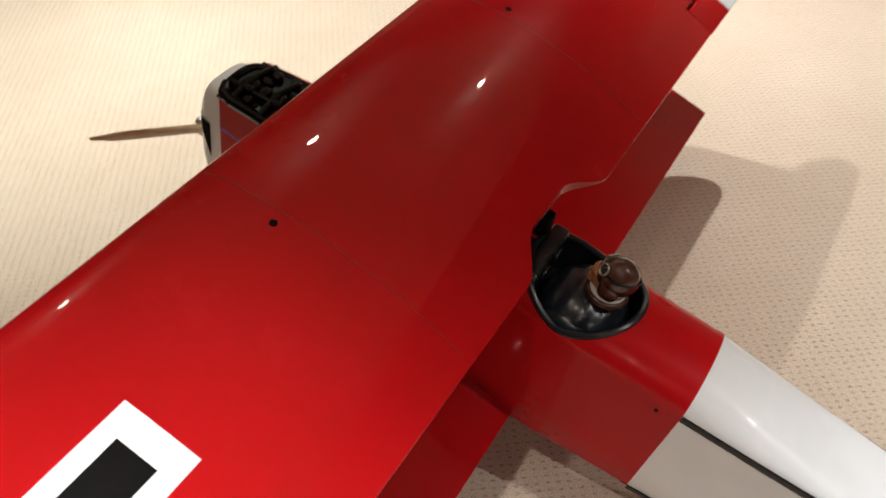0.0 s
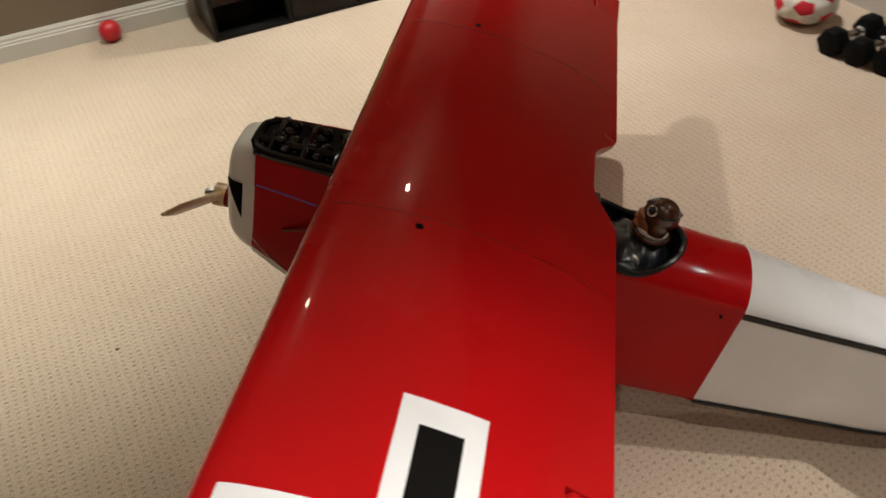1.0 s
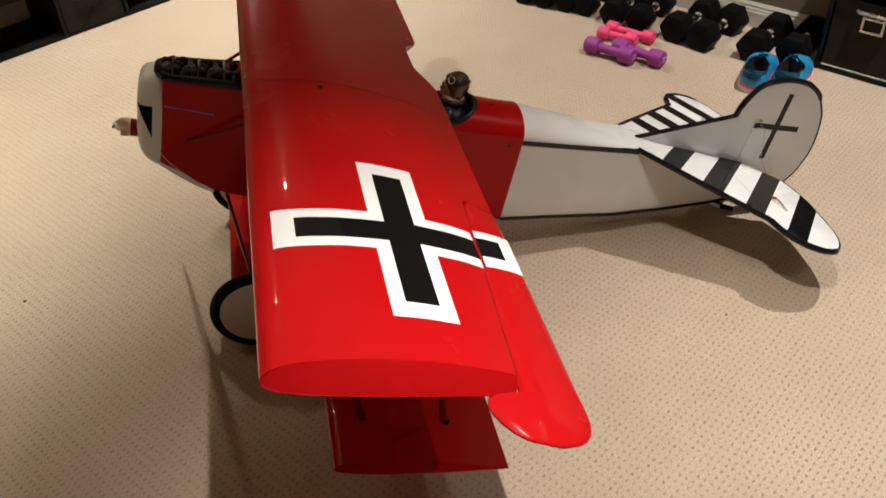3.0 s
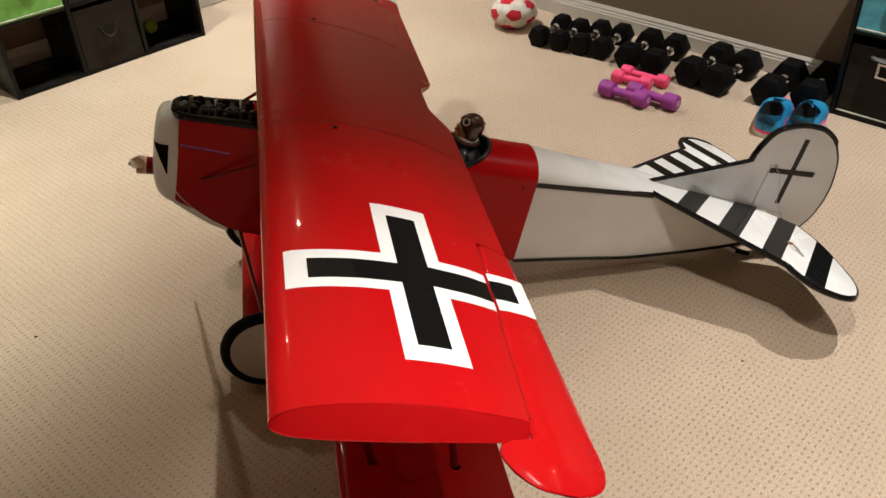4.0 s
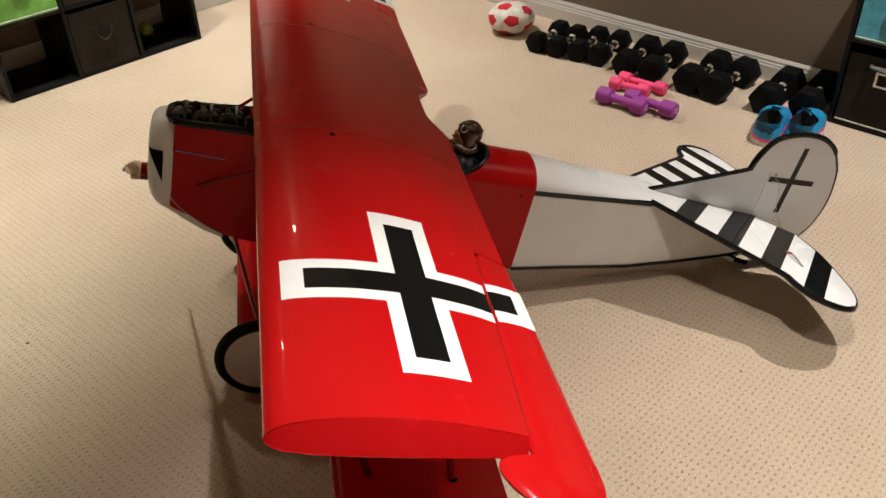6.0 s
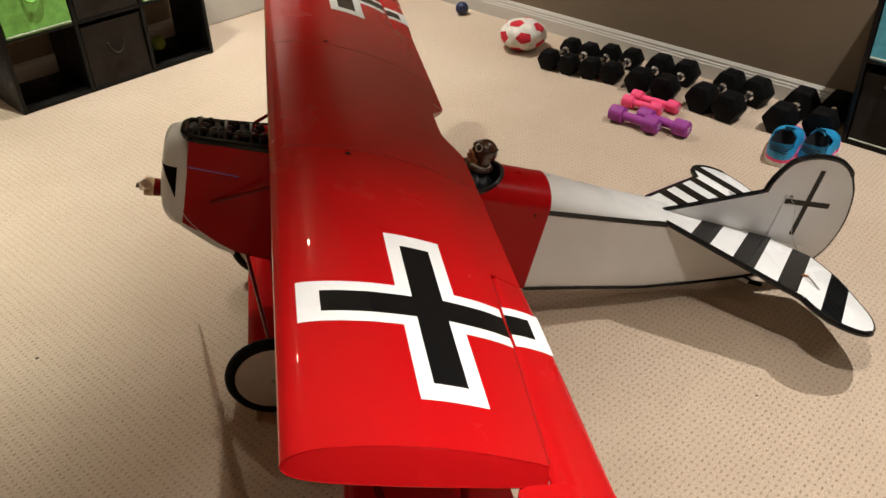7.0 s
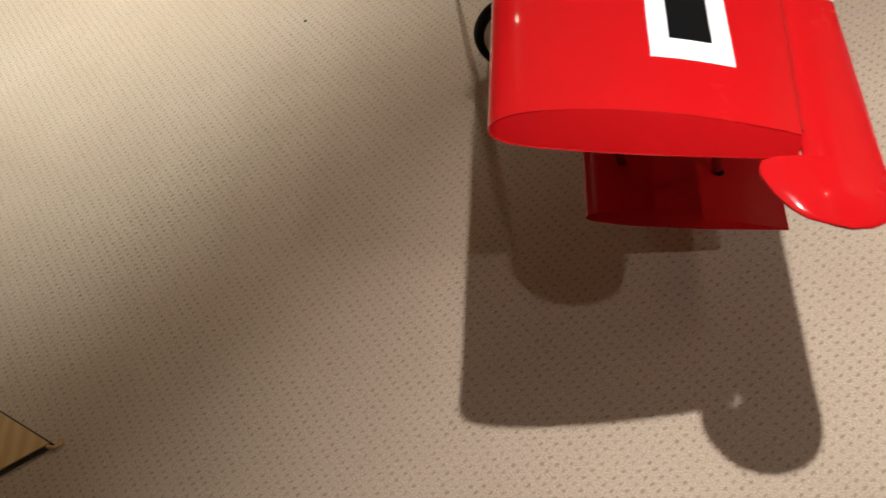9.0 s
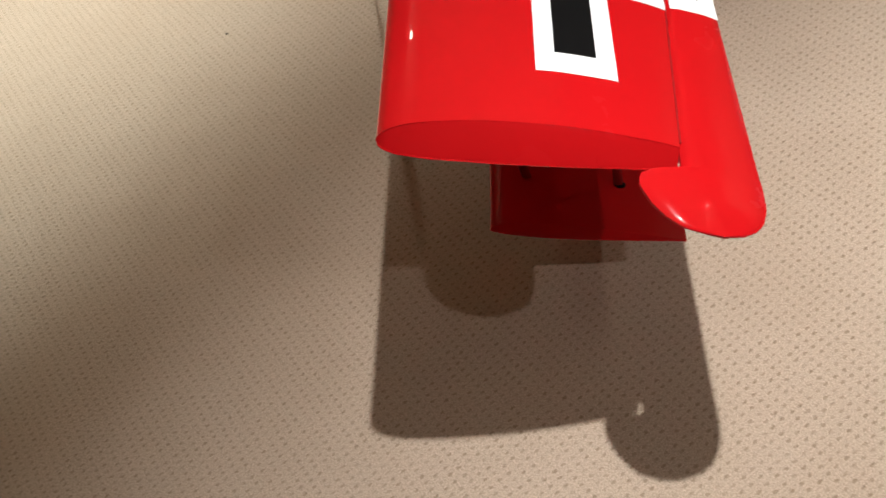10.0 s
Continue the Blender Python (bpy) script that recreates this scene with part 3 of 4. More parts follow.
def nose_section(w, zb, zt, x, n=40, grow=0.0):
    out = []
    zm, hz = (zb + zt) / 2, (zt - zb) / 2 + grow
    for k in range(n):
        a = 2 * math.pi * k / n
        c, s = math.cos(a), math.sin(a)
        p = 0.34 if s < 0 else 0.5
        out.append((x, (w + grow) * math.copysign(abs(c) ** p, c), zm + hz * math.copysign(abs(s) ** (0.55 if s < 0 else 0.62), s)))
    return out


nose = part("nose_shell", loft([nose_section(w, zb, zt, x) for x, w, zb, zt in NOSE]), WHITE, plane, "glossy white nose shell round the radiator", 60)
for side in (-1, 1):
    rows = []
    for k in range(13):
        z = 0.440 - 0.075 * k / 12
        back, fore = -0.4785, -0.5118 + 0.0325 * k / 12
        line = []
        for x in [back + (fore - back) * j / 10 for j in range(11)]:
            w = nose_at(x, 1)
            line.append((x - 0.0008, side * (w + 0.0008), z))
        if k == 0:
            line[-1] = (-0.5132, side * 0.030, z)
        rows.append(line)
    part("radiator_opening", loft(rows, cap=False, closed=False), HOLE, nose, "dark radiator opening")
chin = loft([[(x, -fus(x)[0] - 0.0006, fus(x)[1] + h), (x, -fus(x)[0] + 0.006, fus(x)[1] - 0.008), (x, fus(x)[0] - 0.006, fus(x)[1] - 0.008), (x, fus(x)[0] + 0.0006, fus(x)[1] + h)]
             for x, h in ((-0.462, 0.034), (-0.452, 0.024), (-0.44, 0.018), (-0.42, 0.014), (-0.38, 0.010), (-0.34, 0.006))], cap=False, closed=False)
part("chin_strip", chin, WHITE, nose)

# black dummy engine in the open cowl top
engine = part("engine", tube([(-0.30 + 0.172 * math.copysign(abs(math.cos(a)) ** 0.4, math.cos(a)), (0.056 + 0.010 * (math.cos(a) > 0)) * math.copysign(abs(math.sin(a)) ** 0.55, math.sin(a)), 0.5085 - 0.004 * max(0.0, math.sin(a)))
                              for a in (2 * math.pi * k / 40 for k in range(40))], 0.0088, closed=True), ENGINE, plane, "glossy black dummy engine frame")
engine.location = (0, 0, -0.0035)
part("engine_block", loft([[(x, y, z) for y, z in ((-fus(x)[0] - 0.001, 0.508), (-fus(x)[0] - 0.0022, 0.513), (-fus(x)[0] + 0.006, 0.5125), (0.0, 0.5118 + 0.08 * max(0.0, x + 0.22)), (0.022, 0.5108 + 0.08 * max(0.0, x + 0.22)), (fus(x)[0] - 0.006, 0.5105 + 0.08 * max(0.0, x + 0.22)), (fus(x)[0] - 0.005, 0.490))] for x in steps(-0.464, -0.135, 0.02)]), ENGINE, engine)
for k in range(6):
    x = -0.440 + 0.054 * k
    part("cylinder", ball((x, -0.006, 0.511), 0.0165, (1.0, 1.05, 0.72), 3), ENGINE, engine)
    part("rocker", tube([(x, -0.056, 0.512), (x, -0.036, 0.518), (x, -0.008, 0.521), (x, 0.030, 0.517), (x, 0.056, 0.509)], 0.0060, n=8), ENGINE, engine)
    part("valve_cap", ball((x + 0.022, -0.042, 0.515), 0.0100, sub=3), ENGINE, engine)
    part("valve_cap", ball((x + 0.020, 0.034, 0.514), 0.0105, sub=3), ENGINE, engine)
    part("rocker_cap", ball((x + 0.008, -0.024, 0.521), 0.0080, (1.4, 1, 0.8), 3), ENGINE, engine)
    part("spring_cover", ball((x + 0.030, -0.058, 0.514), 0.0075, (1.1, 1, 0.9), 3), ENGINE, engine)
    part("push_rod_cover", ball((x + 0.027, -0.006, 0.511), 0.0125, (0.9, 1.2, 0.75), 3), ENGINE, engine)
    part("inlet_elbow", ball((x + 0.012, 0.016, 0.512), 0.0100, (1.5, 0.9, 0.8), 3), ENGINE, engine)
    part("outlet_elbow", ball((x - 0.002, 0.044, 0.511), 0.0095, (1.2, 1, 0.8), 3), ENGINE, engine)
    part("cover_bolt", ball((x - 0.014, -0.046, 0.519), 0.0042, sub=2), ENGINE, engine)
part("camshaft_tube", tube([(-0.466, -0.024, 0.515), (-0.15, -0.024, 0.519)], 0.0075), ENGINE, engine)
part("intake_pipe", tube([(-0.470, -0.030, 0.513), (-0.460, -0.050, 0.514), (-0.44, -0.059, 0.514), (-0.30, -0.066, 0.516), (-0.16, -0.072, 0.516)], 0.0085), ENGINE, engine)
# a reflection on the cowl side, put in as a thin violet tube
part("side_line", tube([(x, -fus(x)[0] - 0.0004, z) for x, z in ((-0.456, 0.443), (-0.40, 0.440), (-0.350, 0.437))], 0.0015), VIOLET, body, "thin dull violet reflection painted as a line along the cowl")

# propeller, hub and nut
prop = part("propeller", rod((-0.527, 0, 0.351), (-0.548, 0, 0.351), 0.021, n=20), PROP, plane, "varnished wooden propeller")
TURN_C, TURN_S = math.cos(radians(121)), math.sin(radians(121))
for way in (1, -1):
    rings = []
    for k in range(13):
        r = 0.012 + 0.278 * k / 12
        s = k / 12
        c = 0.5 * (0.019 + 0.009 * math.sin(math.pi * min(1, s * 1.15)) - 0.022 * max(0, s - 0.8) * 5 * 0.8)
        a = radians(62 - 44 * s)
        th = 0.0075 * (1 - 0.75 * s) + 0.001
        ring = []
        for j in range(12):
            b = 2 * math.pi * j / 12
            u, v = c * math.cos(b), th * math.sin(b)
            across, up = u * math.cos(a) - v * math.sin(a), r
            ring.append((-0.5375 + u * math.sin(a) * 0.75 + v * math.cos(a), way * (across * TURN_C + up * TURN_S), 0.351 + way * (up * TURN_C - across * TURN_S)))
        rings.append(ring)
    part("blade", loft(rings), PROP, prop, smooth=60)
part("spindle", rod((-0.505, 0, 0.351), (-0.528, 0, 0.351), 0.020, n=20), DARK_RED, prop, "dark red hub plate")
part("nut", rod((-0.558, 0, 0.351), (-0.566, 0, 0.351), 0.006, n=8, bm=rod((-0.548, 0, 0.351), (-0.558, 0, 0.351), 0.010, n=6)), STEEL, prop, "steel propeller nut")

# struts
def strut(name, a, b, r=0.0075):
    part(name, rod(a, b, r, flat=0.55, n=12), DARK_RED, plane, "slim dark red strut")


WX, WZ = -0.2329, 0.0500
for side in (-1, 1):
    strut("cabane_strut", (-0.405, side * 0.063, 0.362), (-0.06, side * 0.170, 0.576), 0.0042)
    strut("cabane_strut", (-0.120, side * 0.082, 0.235), (0.02, side * 0.150, 0.580), 0.006)
    strut("cabane_strut", (-0.345, side * 0.062, 0.490), (-0.19, side * 0.148, 0.582), 0.0045) if side > 0 else None
    strut("interplane_strut", (-0.085, side * 0.795, 0.245), (-0.215, side * 0.80, 0.582))
    strut("interplane_strut", (0.064, side * 0.795, 0.238), (-0.030, side * 0.80, 0.580))
    for x in (-0.085, 0.064):
        part("strut_foot", ball((x, side * 0.795, 0.244), 0.008, (1.3, 1, 0.5), 2), HOLE, plane)
    strut("undercarriage_strut", (-0.312, side * 0.066, 0.235), (-0.231, side * 0.222, 0.058))
    strut("undercarriage_strut", (-0.105, side * 0.080, 0.216), (-0.227, side * 0.222, 0.058))
    # wheel
    wy = side * 0.272
    ring = [(WX + 0.093 * math.cos(a), wy, WZ + 0.093 * math.sin(a)) for a in (2 * math.pi * k / 48 for k in range(48))]
    wheel = part("wheel", rod((WX, wy - 0.010, WZ), (WX, wy + 0.010, WZ), 0.084, n=48), COVER, plane, "pale fabric-covered wheel disc")
    part("tyre", tube(ring, 0.0138, n=12, closed=True), RUBBER, wheel, "black rubber tyre")
    for f in (-1, 1):
        part("disc_cone", rod((WX, wy + f * 0.010, WZ), (WX, wy + f * 0.016, WZ), 0.083, n=48, r2=0.012), COVER, wheel)
    part("hub", rod((WX, wy + side * 0.014, WZ), (WX, wy + side * 0.021, WZ), 0.005, n=10), STEEL, wheel, "small steel hub")
part("axle", rod((WX, -0.289, WZ), (WX, 0.289, WZ), 0.004), STEEL, plane)
foil = [(-0.290, 0.055), (-0.285, 0.063), (-0.265, 0.069), (-0.235, 0.069), (-0.195, 0.063), (-0.165, 0.056), (-0.195, 0.049), (-0.245, 0.045), (-0.280, 0.047)]
part("axle_wing", loft([[(x, y, z) for x, z in foil] for y in (-0.245, -0.1, 0.1, 0.245)]), RED, plane, "red fairing board between the wheels", 50)


# tail plane with diagonal black and white bands
def stab_z(x):
    return 0.438 - 0.13 * (x - 0.715)


BANDS = [(0.636, 0.688), (0.750, 0.807), (0.868, 0.919), (0.983, 1.035)]
half = [(0.700, 0.0), (0.704, 0.063), (0.750, 0.103), (0.868, 0.204), (0.983, 0.301)]
horn = smooth_curve([(0.985, 0.304), (0.992, 0.341), (1.015, 0.377), (1.051, 0.399), (1.090, 0.406), (1.127, 0.396), (1.159, 0.366), (1.182, 0.320), (1.192, 0.252), (1.196, 0.150), (1.172, 0.064)], 5, closed=False)
outline = half + horn + [(1.085, 0.022), (1.085, 0.0)]
TH = 0.0045
HINGE = 0.994
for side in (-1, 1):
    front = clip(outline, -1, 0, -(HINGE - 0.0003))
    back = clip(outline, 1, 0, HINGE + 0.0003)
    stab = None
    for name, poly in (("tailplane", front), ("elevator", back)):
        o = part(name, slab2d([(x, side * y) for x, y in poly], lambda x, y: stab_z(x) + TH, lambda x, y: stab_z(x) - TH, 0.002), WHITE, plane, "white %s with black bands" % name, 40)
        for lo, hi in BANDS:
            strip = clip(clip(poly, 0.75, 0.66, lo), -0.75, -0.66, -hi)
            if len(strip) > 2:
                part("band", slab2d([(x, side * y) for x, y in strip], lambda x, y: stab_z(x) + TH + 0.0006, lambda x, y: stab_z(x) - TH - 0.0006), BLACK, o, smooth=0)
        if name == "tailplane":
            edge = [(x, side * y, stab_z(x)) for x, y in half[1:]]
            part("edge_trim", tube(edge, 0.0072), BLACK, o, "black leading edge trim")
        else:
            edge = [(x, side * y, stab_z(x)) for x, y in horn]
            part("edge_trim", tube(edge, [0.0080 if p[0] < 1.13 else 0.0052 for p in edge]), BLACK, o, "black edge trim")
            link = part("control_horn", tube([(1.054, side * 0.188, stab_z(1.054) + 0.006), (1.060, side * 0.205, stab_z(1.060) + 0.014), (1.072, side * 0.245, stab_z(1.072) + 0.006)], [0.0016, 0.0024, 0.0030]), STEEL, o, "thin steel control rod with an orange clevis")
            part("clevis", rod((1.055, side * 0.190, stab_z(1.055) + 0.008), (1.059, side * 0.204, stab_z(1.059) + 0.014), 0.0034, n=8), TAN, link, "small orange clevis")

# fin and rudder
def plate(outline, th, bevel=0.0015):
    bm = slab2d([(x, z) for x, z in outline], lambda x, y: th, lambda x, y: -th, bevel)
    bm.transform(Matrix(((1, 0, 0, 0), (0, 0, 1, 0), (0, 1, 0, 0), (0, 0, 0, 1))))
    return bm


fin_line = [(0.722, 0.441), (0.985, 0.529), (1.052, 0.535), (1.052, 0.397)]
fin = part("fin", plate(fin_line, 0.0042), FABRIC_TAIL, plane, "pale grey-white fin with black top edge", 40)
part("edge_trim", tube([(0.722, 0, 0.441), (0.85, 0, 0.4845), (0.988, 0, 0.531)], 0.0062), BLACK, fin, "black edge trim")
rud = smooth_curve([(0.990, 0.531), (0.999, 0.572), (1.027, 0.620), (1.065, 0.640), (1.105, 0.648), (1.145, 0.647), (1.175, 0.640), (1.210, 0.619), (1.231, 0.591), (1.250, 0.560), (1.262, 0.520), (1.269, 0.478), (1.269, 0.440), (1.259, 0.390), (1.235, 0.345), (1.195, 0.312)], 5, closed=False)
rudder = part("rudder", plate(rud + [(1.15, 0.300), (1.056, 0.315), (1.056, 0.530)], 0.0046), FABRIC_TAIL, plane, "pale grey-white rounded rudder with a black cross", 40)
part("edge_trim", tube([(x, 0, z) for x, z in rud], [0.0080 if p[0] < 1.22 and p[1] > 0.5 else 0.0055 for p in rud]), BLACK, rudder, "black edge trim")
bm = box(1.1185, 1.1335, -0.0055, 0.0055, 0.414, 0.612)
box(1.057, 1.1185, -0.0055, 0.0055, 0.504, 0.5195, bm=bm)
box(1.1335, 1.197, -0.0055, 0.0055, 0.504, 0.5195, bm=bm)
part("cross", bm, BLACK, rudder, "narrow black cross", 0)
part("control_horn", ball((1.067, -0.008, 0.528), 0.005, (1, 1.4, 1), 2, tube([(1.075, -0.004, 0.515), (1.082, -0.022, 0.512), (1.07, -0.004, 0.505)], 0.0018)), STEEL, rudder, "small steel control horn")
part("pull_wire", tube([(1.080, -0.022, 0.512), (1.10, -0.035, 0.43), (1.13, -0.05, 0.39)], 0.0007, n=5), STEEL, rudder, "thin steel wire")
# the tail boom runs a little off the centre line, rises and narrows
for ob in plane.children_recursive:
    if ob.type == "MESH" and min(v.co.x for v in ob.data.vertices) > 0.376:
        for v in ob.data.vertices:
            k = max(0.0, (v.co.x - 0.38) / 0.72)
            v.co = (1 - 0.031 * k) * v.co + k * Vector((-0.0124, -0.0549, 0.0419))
skid = part("tail_skid", tube([(0.988, -0.045, 0.2918), (1.010, -0.050, 0.2850), (1.030, -0.055, 0.2810), (1.0612, -0.068, 0.2817)], [0.009, 0.009, 0.008, 0.006]), RUBBER, plane, "dark curved tail skid")
part("skid_block", rod((0.984, -0.052, 0.291), (1.018, -0.064, 0.2835), 0.0055), WHITE, skid, "pale block beside the skid")
part("skid_bracket", tube([(0.955, -0.060, 0.322), (0.975, -0.062, 0.318), (0.990, -0.056, 0.297)], 0.0018), STEEL, skid, "bent steel wire bracket")

# ---- pilot figure: a plain doll bust, one mesh ----
def hoop(c, normal, r, thick):
    """A small ring round a point, facing along normal."""
    n = Vector(normal).normalized()
    e = n.cross(Vector((0, 0, 1))).normalized()
    w = n.cross(e)
    return tube([Vector(c) + r * (math.cos(a) * e + math.sin(a) * w) for a in (2 * math.pi * k / 18 for k in range(18))], thick, n=6, closed=True)


bm = bmesh.new()
jacket = ball((0.184, 0, 0.446), 0.052, (1.30, 1.30, 1.0), 4)
for v in jacket.verts:
    v.co += 0.0035 * Vector((0, 0, 1)) * noise.noise(v.co * 55) + 0.003 * Vector((0, 0, 1)) * math.sin(v.co.x * 230 + 40 * abs(v.co.y))
pieces = [(jacket, NAVY), (ball((0.178, -0.052, 0.448), 0.026, (1.5, 0.75, 1.0)), NAVY), (ball((0.178, 0.052, 0.448), 0.026, (1.5, 0.75, 1.0)), NAVY),
          (tube([(0.203 + 0.027 * math.cos(a), 0.026 * math.sin(a), 0.500) for a in (2 * math.pi * k / 24 for k in range(24))], 0.0068, closed=True), LEATHER),
          (tube([(0.2025 + 0.024 * math.cos(a), 0.0235 * math.sin(a), 0.5085 - 0.02 * 0.024 * math.cos(a)) for a in (2 * math.pi * k / 24 for k in range(24))], 0.0040, closed=True), SCARF),
          (ball((0.207, 0, 0.539), 0.030, (1.04, 0.90, 1.06), 4), LEATHER), (ball((0.193, 0, 0.524), 0.0225, (0.98, 0.82, 1.10)), TAN),
          (ball((0.176, 0, 0.515), 0.0095, (1.0, 1.0, 0.9)), TAN), (ball((0.171, 0, 0.528), 0.0048, (1.2, 0.8, 1.1), 2), TAN), (ball((0.178, 0, 0.536), 0.010, (0.9, 1.5, 0.6), 2), TAN)]
for f in (-1, 1):
    pieces.append((ball((0.205, f * 0.021, 0.524), 0.016, (1.0, 0.42, 1.35)), LEATHER))
    eye = Vector((0.1865, f * 0.0145, 0.5535))
    out = Vector((-0.66, f * 0.60, 0.45)).normalized()
    pieces.append((hoop(eye + out * 0.0012, out, 0.0082, 0.0017), STEEL))
    pieces.append((hoop(eye - out * 0.001, out, 0.0080, 0.0024), VINYL))
    pieces.append((ball(eye - out * 0.002, 0.0078, (0.6, 0.6, 0.8), 2), VINYL))
    pieces.append((tube([eye + Vector((0.006, f * 0.005, 0)), (0.207, f * 0.0278, 0.552), (0.225, f * 0.021, 0.550), (0.2385, 0, 0.549)], 0.0022, n=6), VINYL))
mats = []
for piece, mat in pieces:
    if mat not in mats:
        mats.append(mat)
    for f in piece.faces:
        f.material_index = mats.index(mat)
    join(bm, piece)
figure = part("pilot_figure", bm, mats[0], smooth=60)
for mat in mats[1:]:
    figure.data.materials.append(mat)
figure.matrix_world = pose(0, 0, 0, 0, 14.5, 0)
tagged(figure, "small doll bust with brown helmet and pale scarf in the cockpit", "doll")


# ---- cube shelves and fabric bins ----
def uv(u, v, z=0.0):
    return ROOM_POSE @ Vector((u, v, z))


def shelf_unit(u0, v0, depth, cols, rows, pitch, label, turn=0.0):
    """An open-backed cube shelf; its front faces -v before the turn, its left front corner at u0, v0."""
    ob = thing("cube_shelf", label, "shelf", ROOM_POSE @ pose(u0, v0, 0, 0, 0, turn))
    t = 0.016
    w, h = cols * pitch + t, rows * pitch + t
    for k in range(cols + 1):
        part("upright", box(k * pitch, k * pitch + t, 0, depth, 0, h, 0.0015), LAMINATE, ob)
    for k in range(rows + 1):
        for c in range(cols):
            part("shelf_board", box(c * pitch + t, (c + 1) * pitch, 0.002, depth, k * pitch, k * pitch + t, 0.0015), LAMINATE, ob)
    return ob


def fabric_bin(name_label, material, u, v, z, w, d, h, turn=0.0, piping=False, holder=False):
    """An open fabric bin with a stitched pull; front towards -v before the turn."""
    ob = thing("fabric_bin", name_label, "storage bin", ROOM_POSE @ pose(u, v, z, 0, 0, turn), "fabric bins")
    def rect(k, z):
        o = 0.004 * math.sin(k)
        return [(0, o, z), (w, o, z), (w, d, z), (0, d, z)]
    outer = loft([rect(0, 0.0), rect(1, h * 0.4), rect(2, h * 0.8), rect(0, h)], cap=False)
    outer.faces.new([v for v in outer.verts if v.co.z < 1e-6])
    bmesh.ops.subdivide_edges(outer, edges=outer.edges[:], cuts=3, use_grid_fill=True)
    for v_ in outer.verts:
        v_.co.y += 0.004 * noise.noise(Vector((v_.co.x * 9 + u, v_.co.z * 9, 3.1)))
    bmesh.ops.solidify(outer, geom=outer.faces[:], thickness=0.004)
    part("bin_body", outer, material, ob, smooth=40)
    pts = [(w * (0.5 + 0.14 * math.cos(a)), -0.006 - 0.006 * math.sin(a), h * 0.66 - 0.05 * math.sin(a)) for a in (math.pi * k / 10 for k in range(11))]
    if not holder:
        part("pull", tube(pts, 0.006), material, ob)
    else:
        bm = box(w * 0.36, w * 0.64, -0.004, 0.0, h * 0.60, h * 0.63)
        box(w * 0.36, w * 0.64, -0.004, 0.0, h * 0.78, h * 0.81, bm=bm)
        box(w * 0.36, w * 0.39, -0.004, 0.0, h * 0.63, h * 0.78, bm=bm)
        box(w * 0.61, w * 0.64, -0.004, 0.0, h * 0.63, h * 0.78, bm=bm)
        part("label_holder", bm, STEEL, ob, "pale metal label frame")
        part("handle", tube([(w * 0.28, -0.002, h * 0.87), (w * 0.32, -0.014, h * 0.875), (w * 0.5, -0.018, h * 0.88), (w * 0.68, -0.014, h * 0.875), (w * 0.72, -0.002, h * 0.87)], 0.007), STEEL, ob, "brushed metal pull handle")
    if piping:
        part("piping", tube([(0.002, -0.003, 0.006), (w - 0.002, -0.003, 0.006)], 0.003), PIPING, ob, "pale piping along the lower edge")
    return ob


P = 0.285
shelf_unit(-0.04, 1.94, 0.29, 3, 2, P, "black open-backed cube shelf holding fabric bins")
BW = P - 0.016 - 0.012
fabric_bin("lime green fabric bin in an upper shelf cube", GREEN, -0.04 + 0.022, 1.936, P + 0.017, BW, 0.27, 0.25, piping=True)
fabric_bin("dark brown fabric bin in an upper shelf cube", BROWN, -0.04 + P + 0.022, 1.942, P + 0.017, BW, 0.27, 0.25)
fabric_bin("lime green fabric bin in an upper shelf cube", GREEN, -0.04 + 2 * P + 0.022, 1.938, P + 0.017, BW, 0.27, 0.25, piping=True)
fabric_bin("dark brown fabric bin with a pull in a lower shelf cube", BROWN, -0.04 + P + 0.022, 1.944, 0.017, BW, 0.27, 0.25)
SU, SV = 1.83, -0.498
shelf_unit(SU, SV, 0.185, 2, 2, 0.30, "black cube shelf with fabric bins beside the dumbbells", -90)
fabric_bin("dark brown fabric bin with a metal label frame", BROWN, SU + 0.004, SV - 0.022, 0.017, 0.27, 0.15, 0.25, -90, piping=True, holder=True)
fabric_bin("dark brown fabric bin with a metal label frame", BROWN, SU + 0.004, SV - 0.322, 0.017, 0.27, 0.15, 0.25, -90, piping=True, holder=True)
fabric_bin("pale blue fabric bin in an upper shelf cube", BLUE, SU - 0.003, SV - 0.022, 0.317, 0.27, 0.15, 0.25, -90, piping=True)
fabric_bin("pale blue fabric bin in an upper shelf cube", BLUE, SU - 0.003, SV - 0.322, 0.317, 0.27, 0.15, 0.25, -90, piping=True)


# ---- balls ----
def loose_ball(name, label, place, r, material):
    ob = part(name, ball((0, 0, r), r, sub=4), material, smooth=180)
    ob.matrix_world = Matrix.Translation(place)
    return tagged(ob, label, "ball")


loose_ball("rubber_ball", "small red rubber ball on the carpet by the baseboard", (-1.575, 1.565, 0), 0.040, RED_RUBBER)
loose_ball("rubber_ball", "small dark blue ball on the carpet by the baseboard", (0.745, 2.29, 0), 0.032, BLUE_RUBBER)
tb = uv(0.665, 2.12)
loose_ball("tennis_ball", "yellow-green tennis ball inside a lower shelf cube", (tb.x, tb.y, 0.0165), 0.033, TENNIS)

football = thing("soft_football", "soft white toy football with red pentagons on the carpet", "ball", Matrix.Translation((0.920, 1.785, 0.066)))
FR, FS = 0.102, (1, 1, 0.66)
spin = (Vector((-0.85, -3.4, 0.9)).to_track_quat("Z", "X").to_matrix()) @ Euler((0, 0, radians(20))).to_matrix()


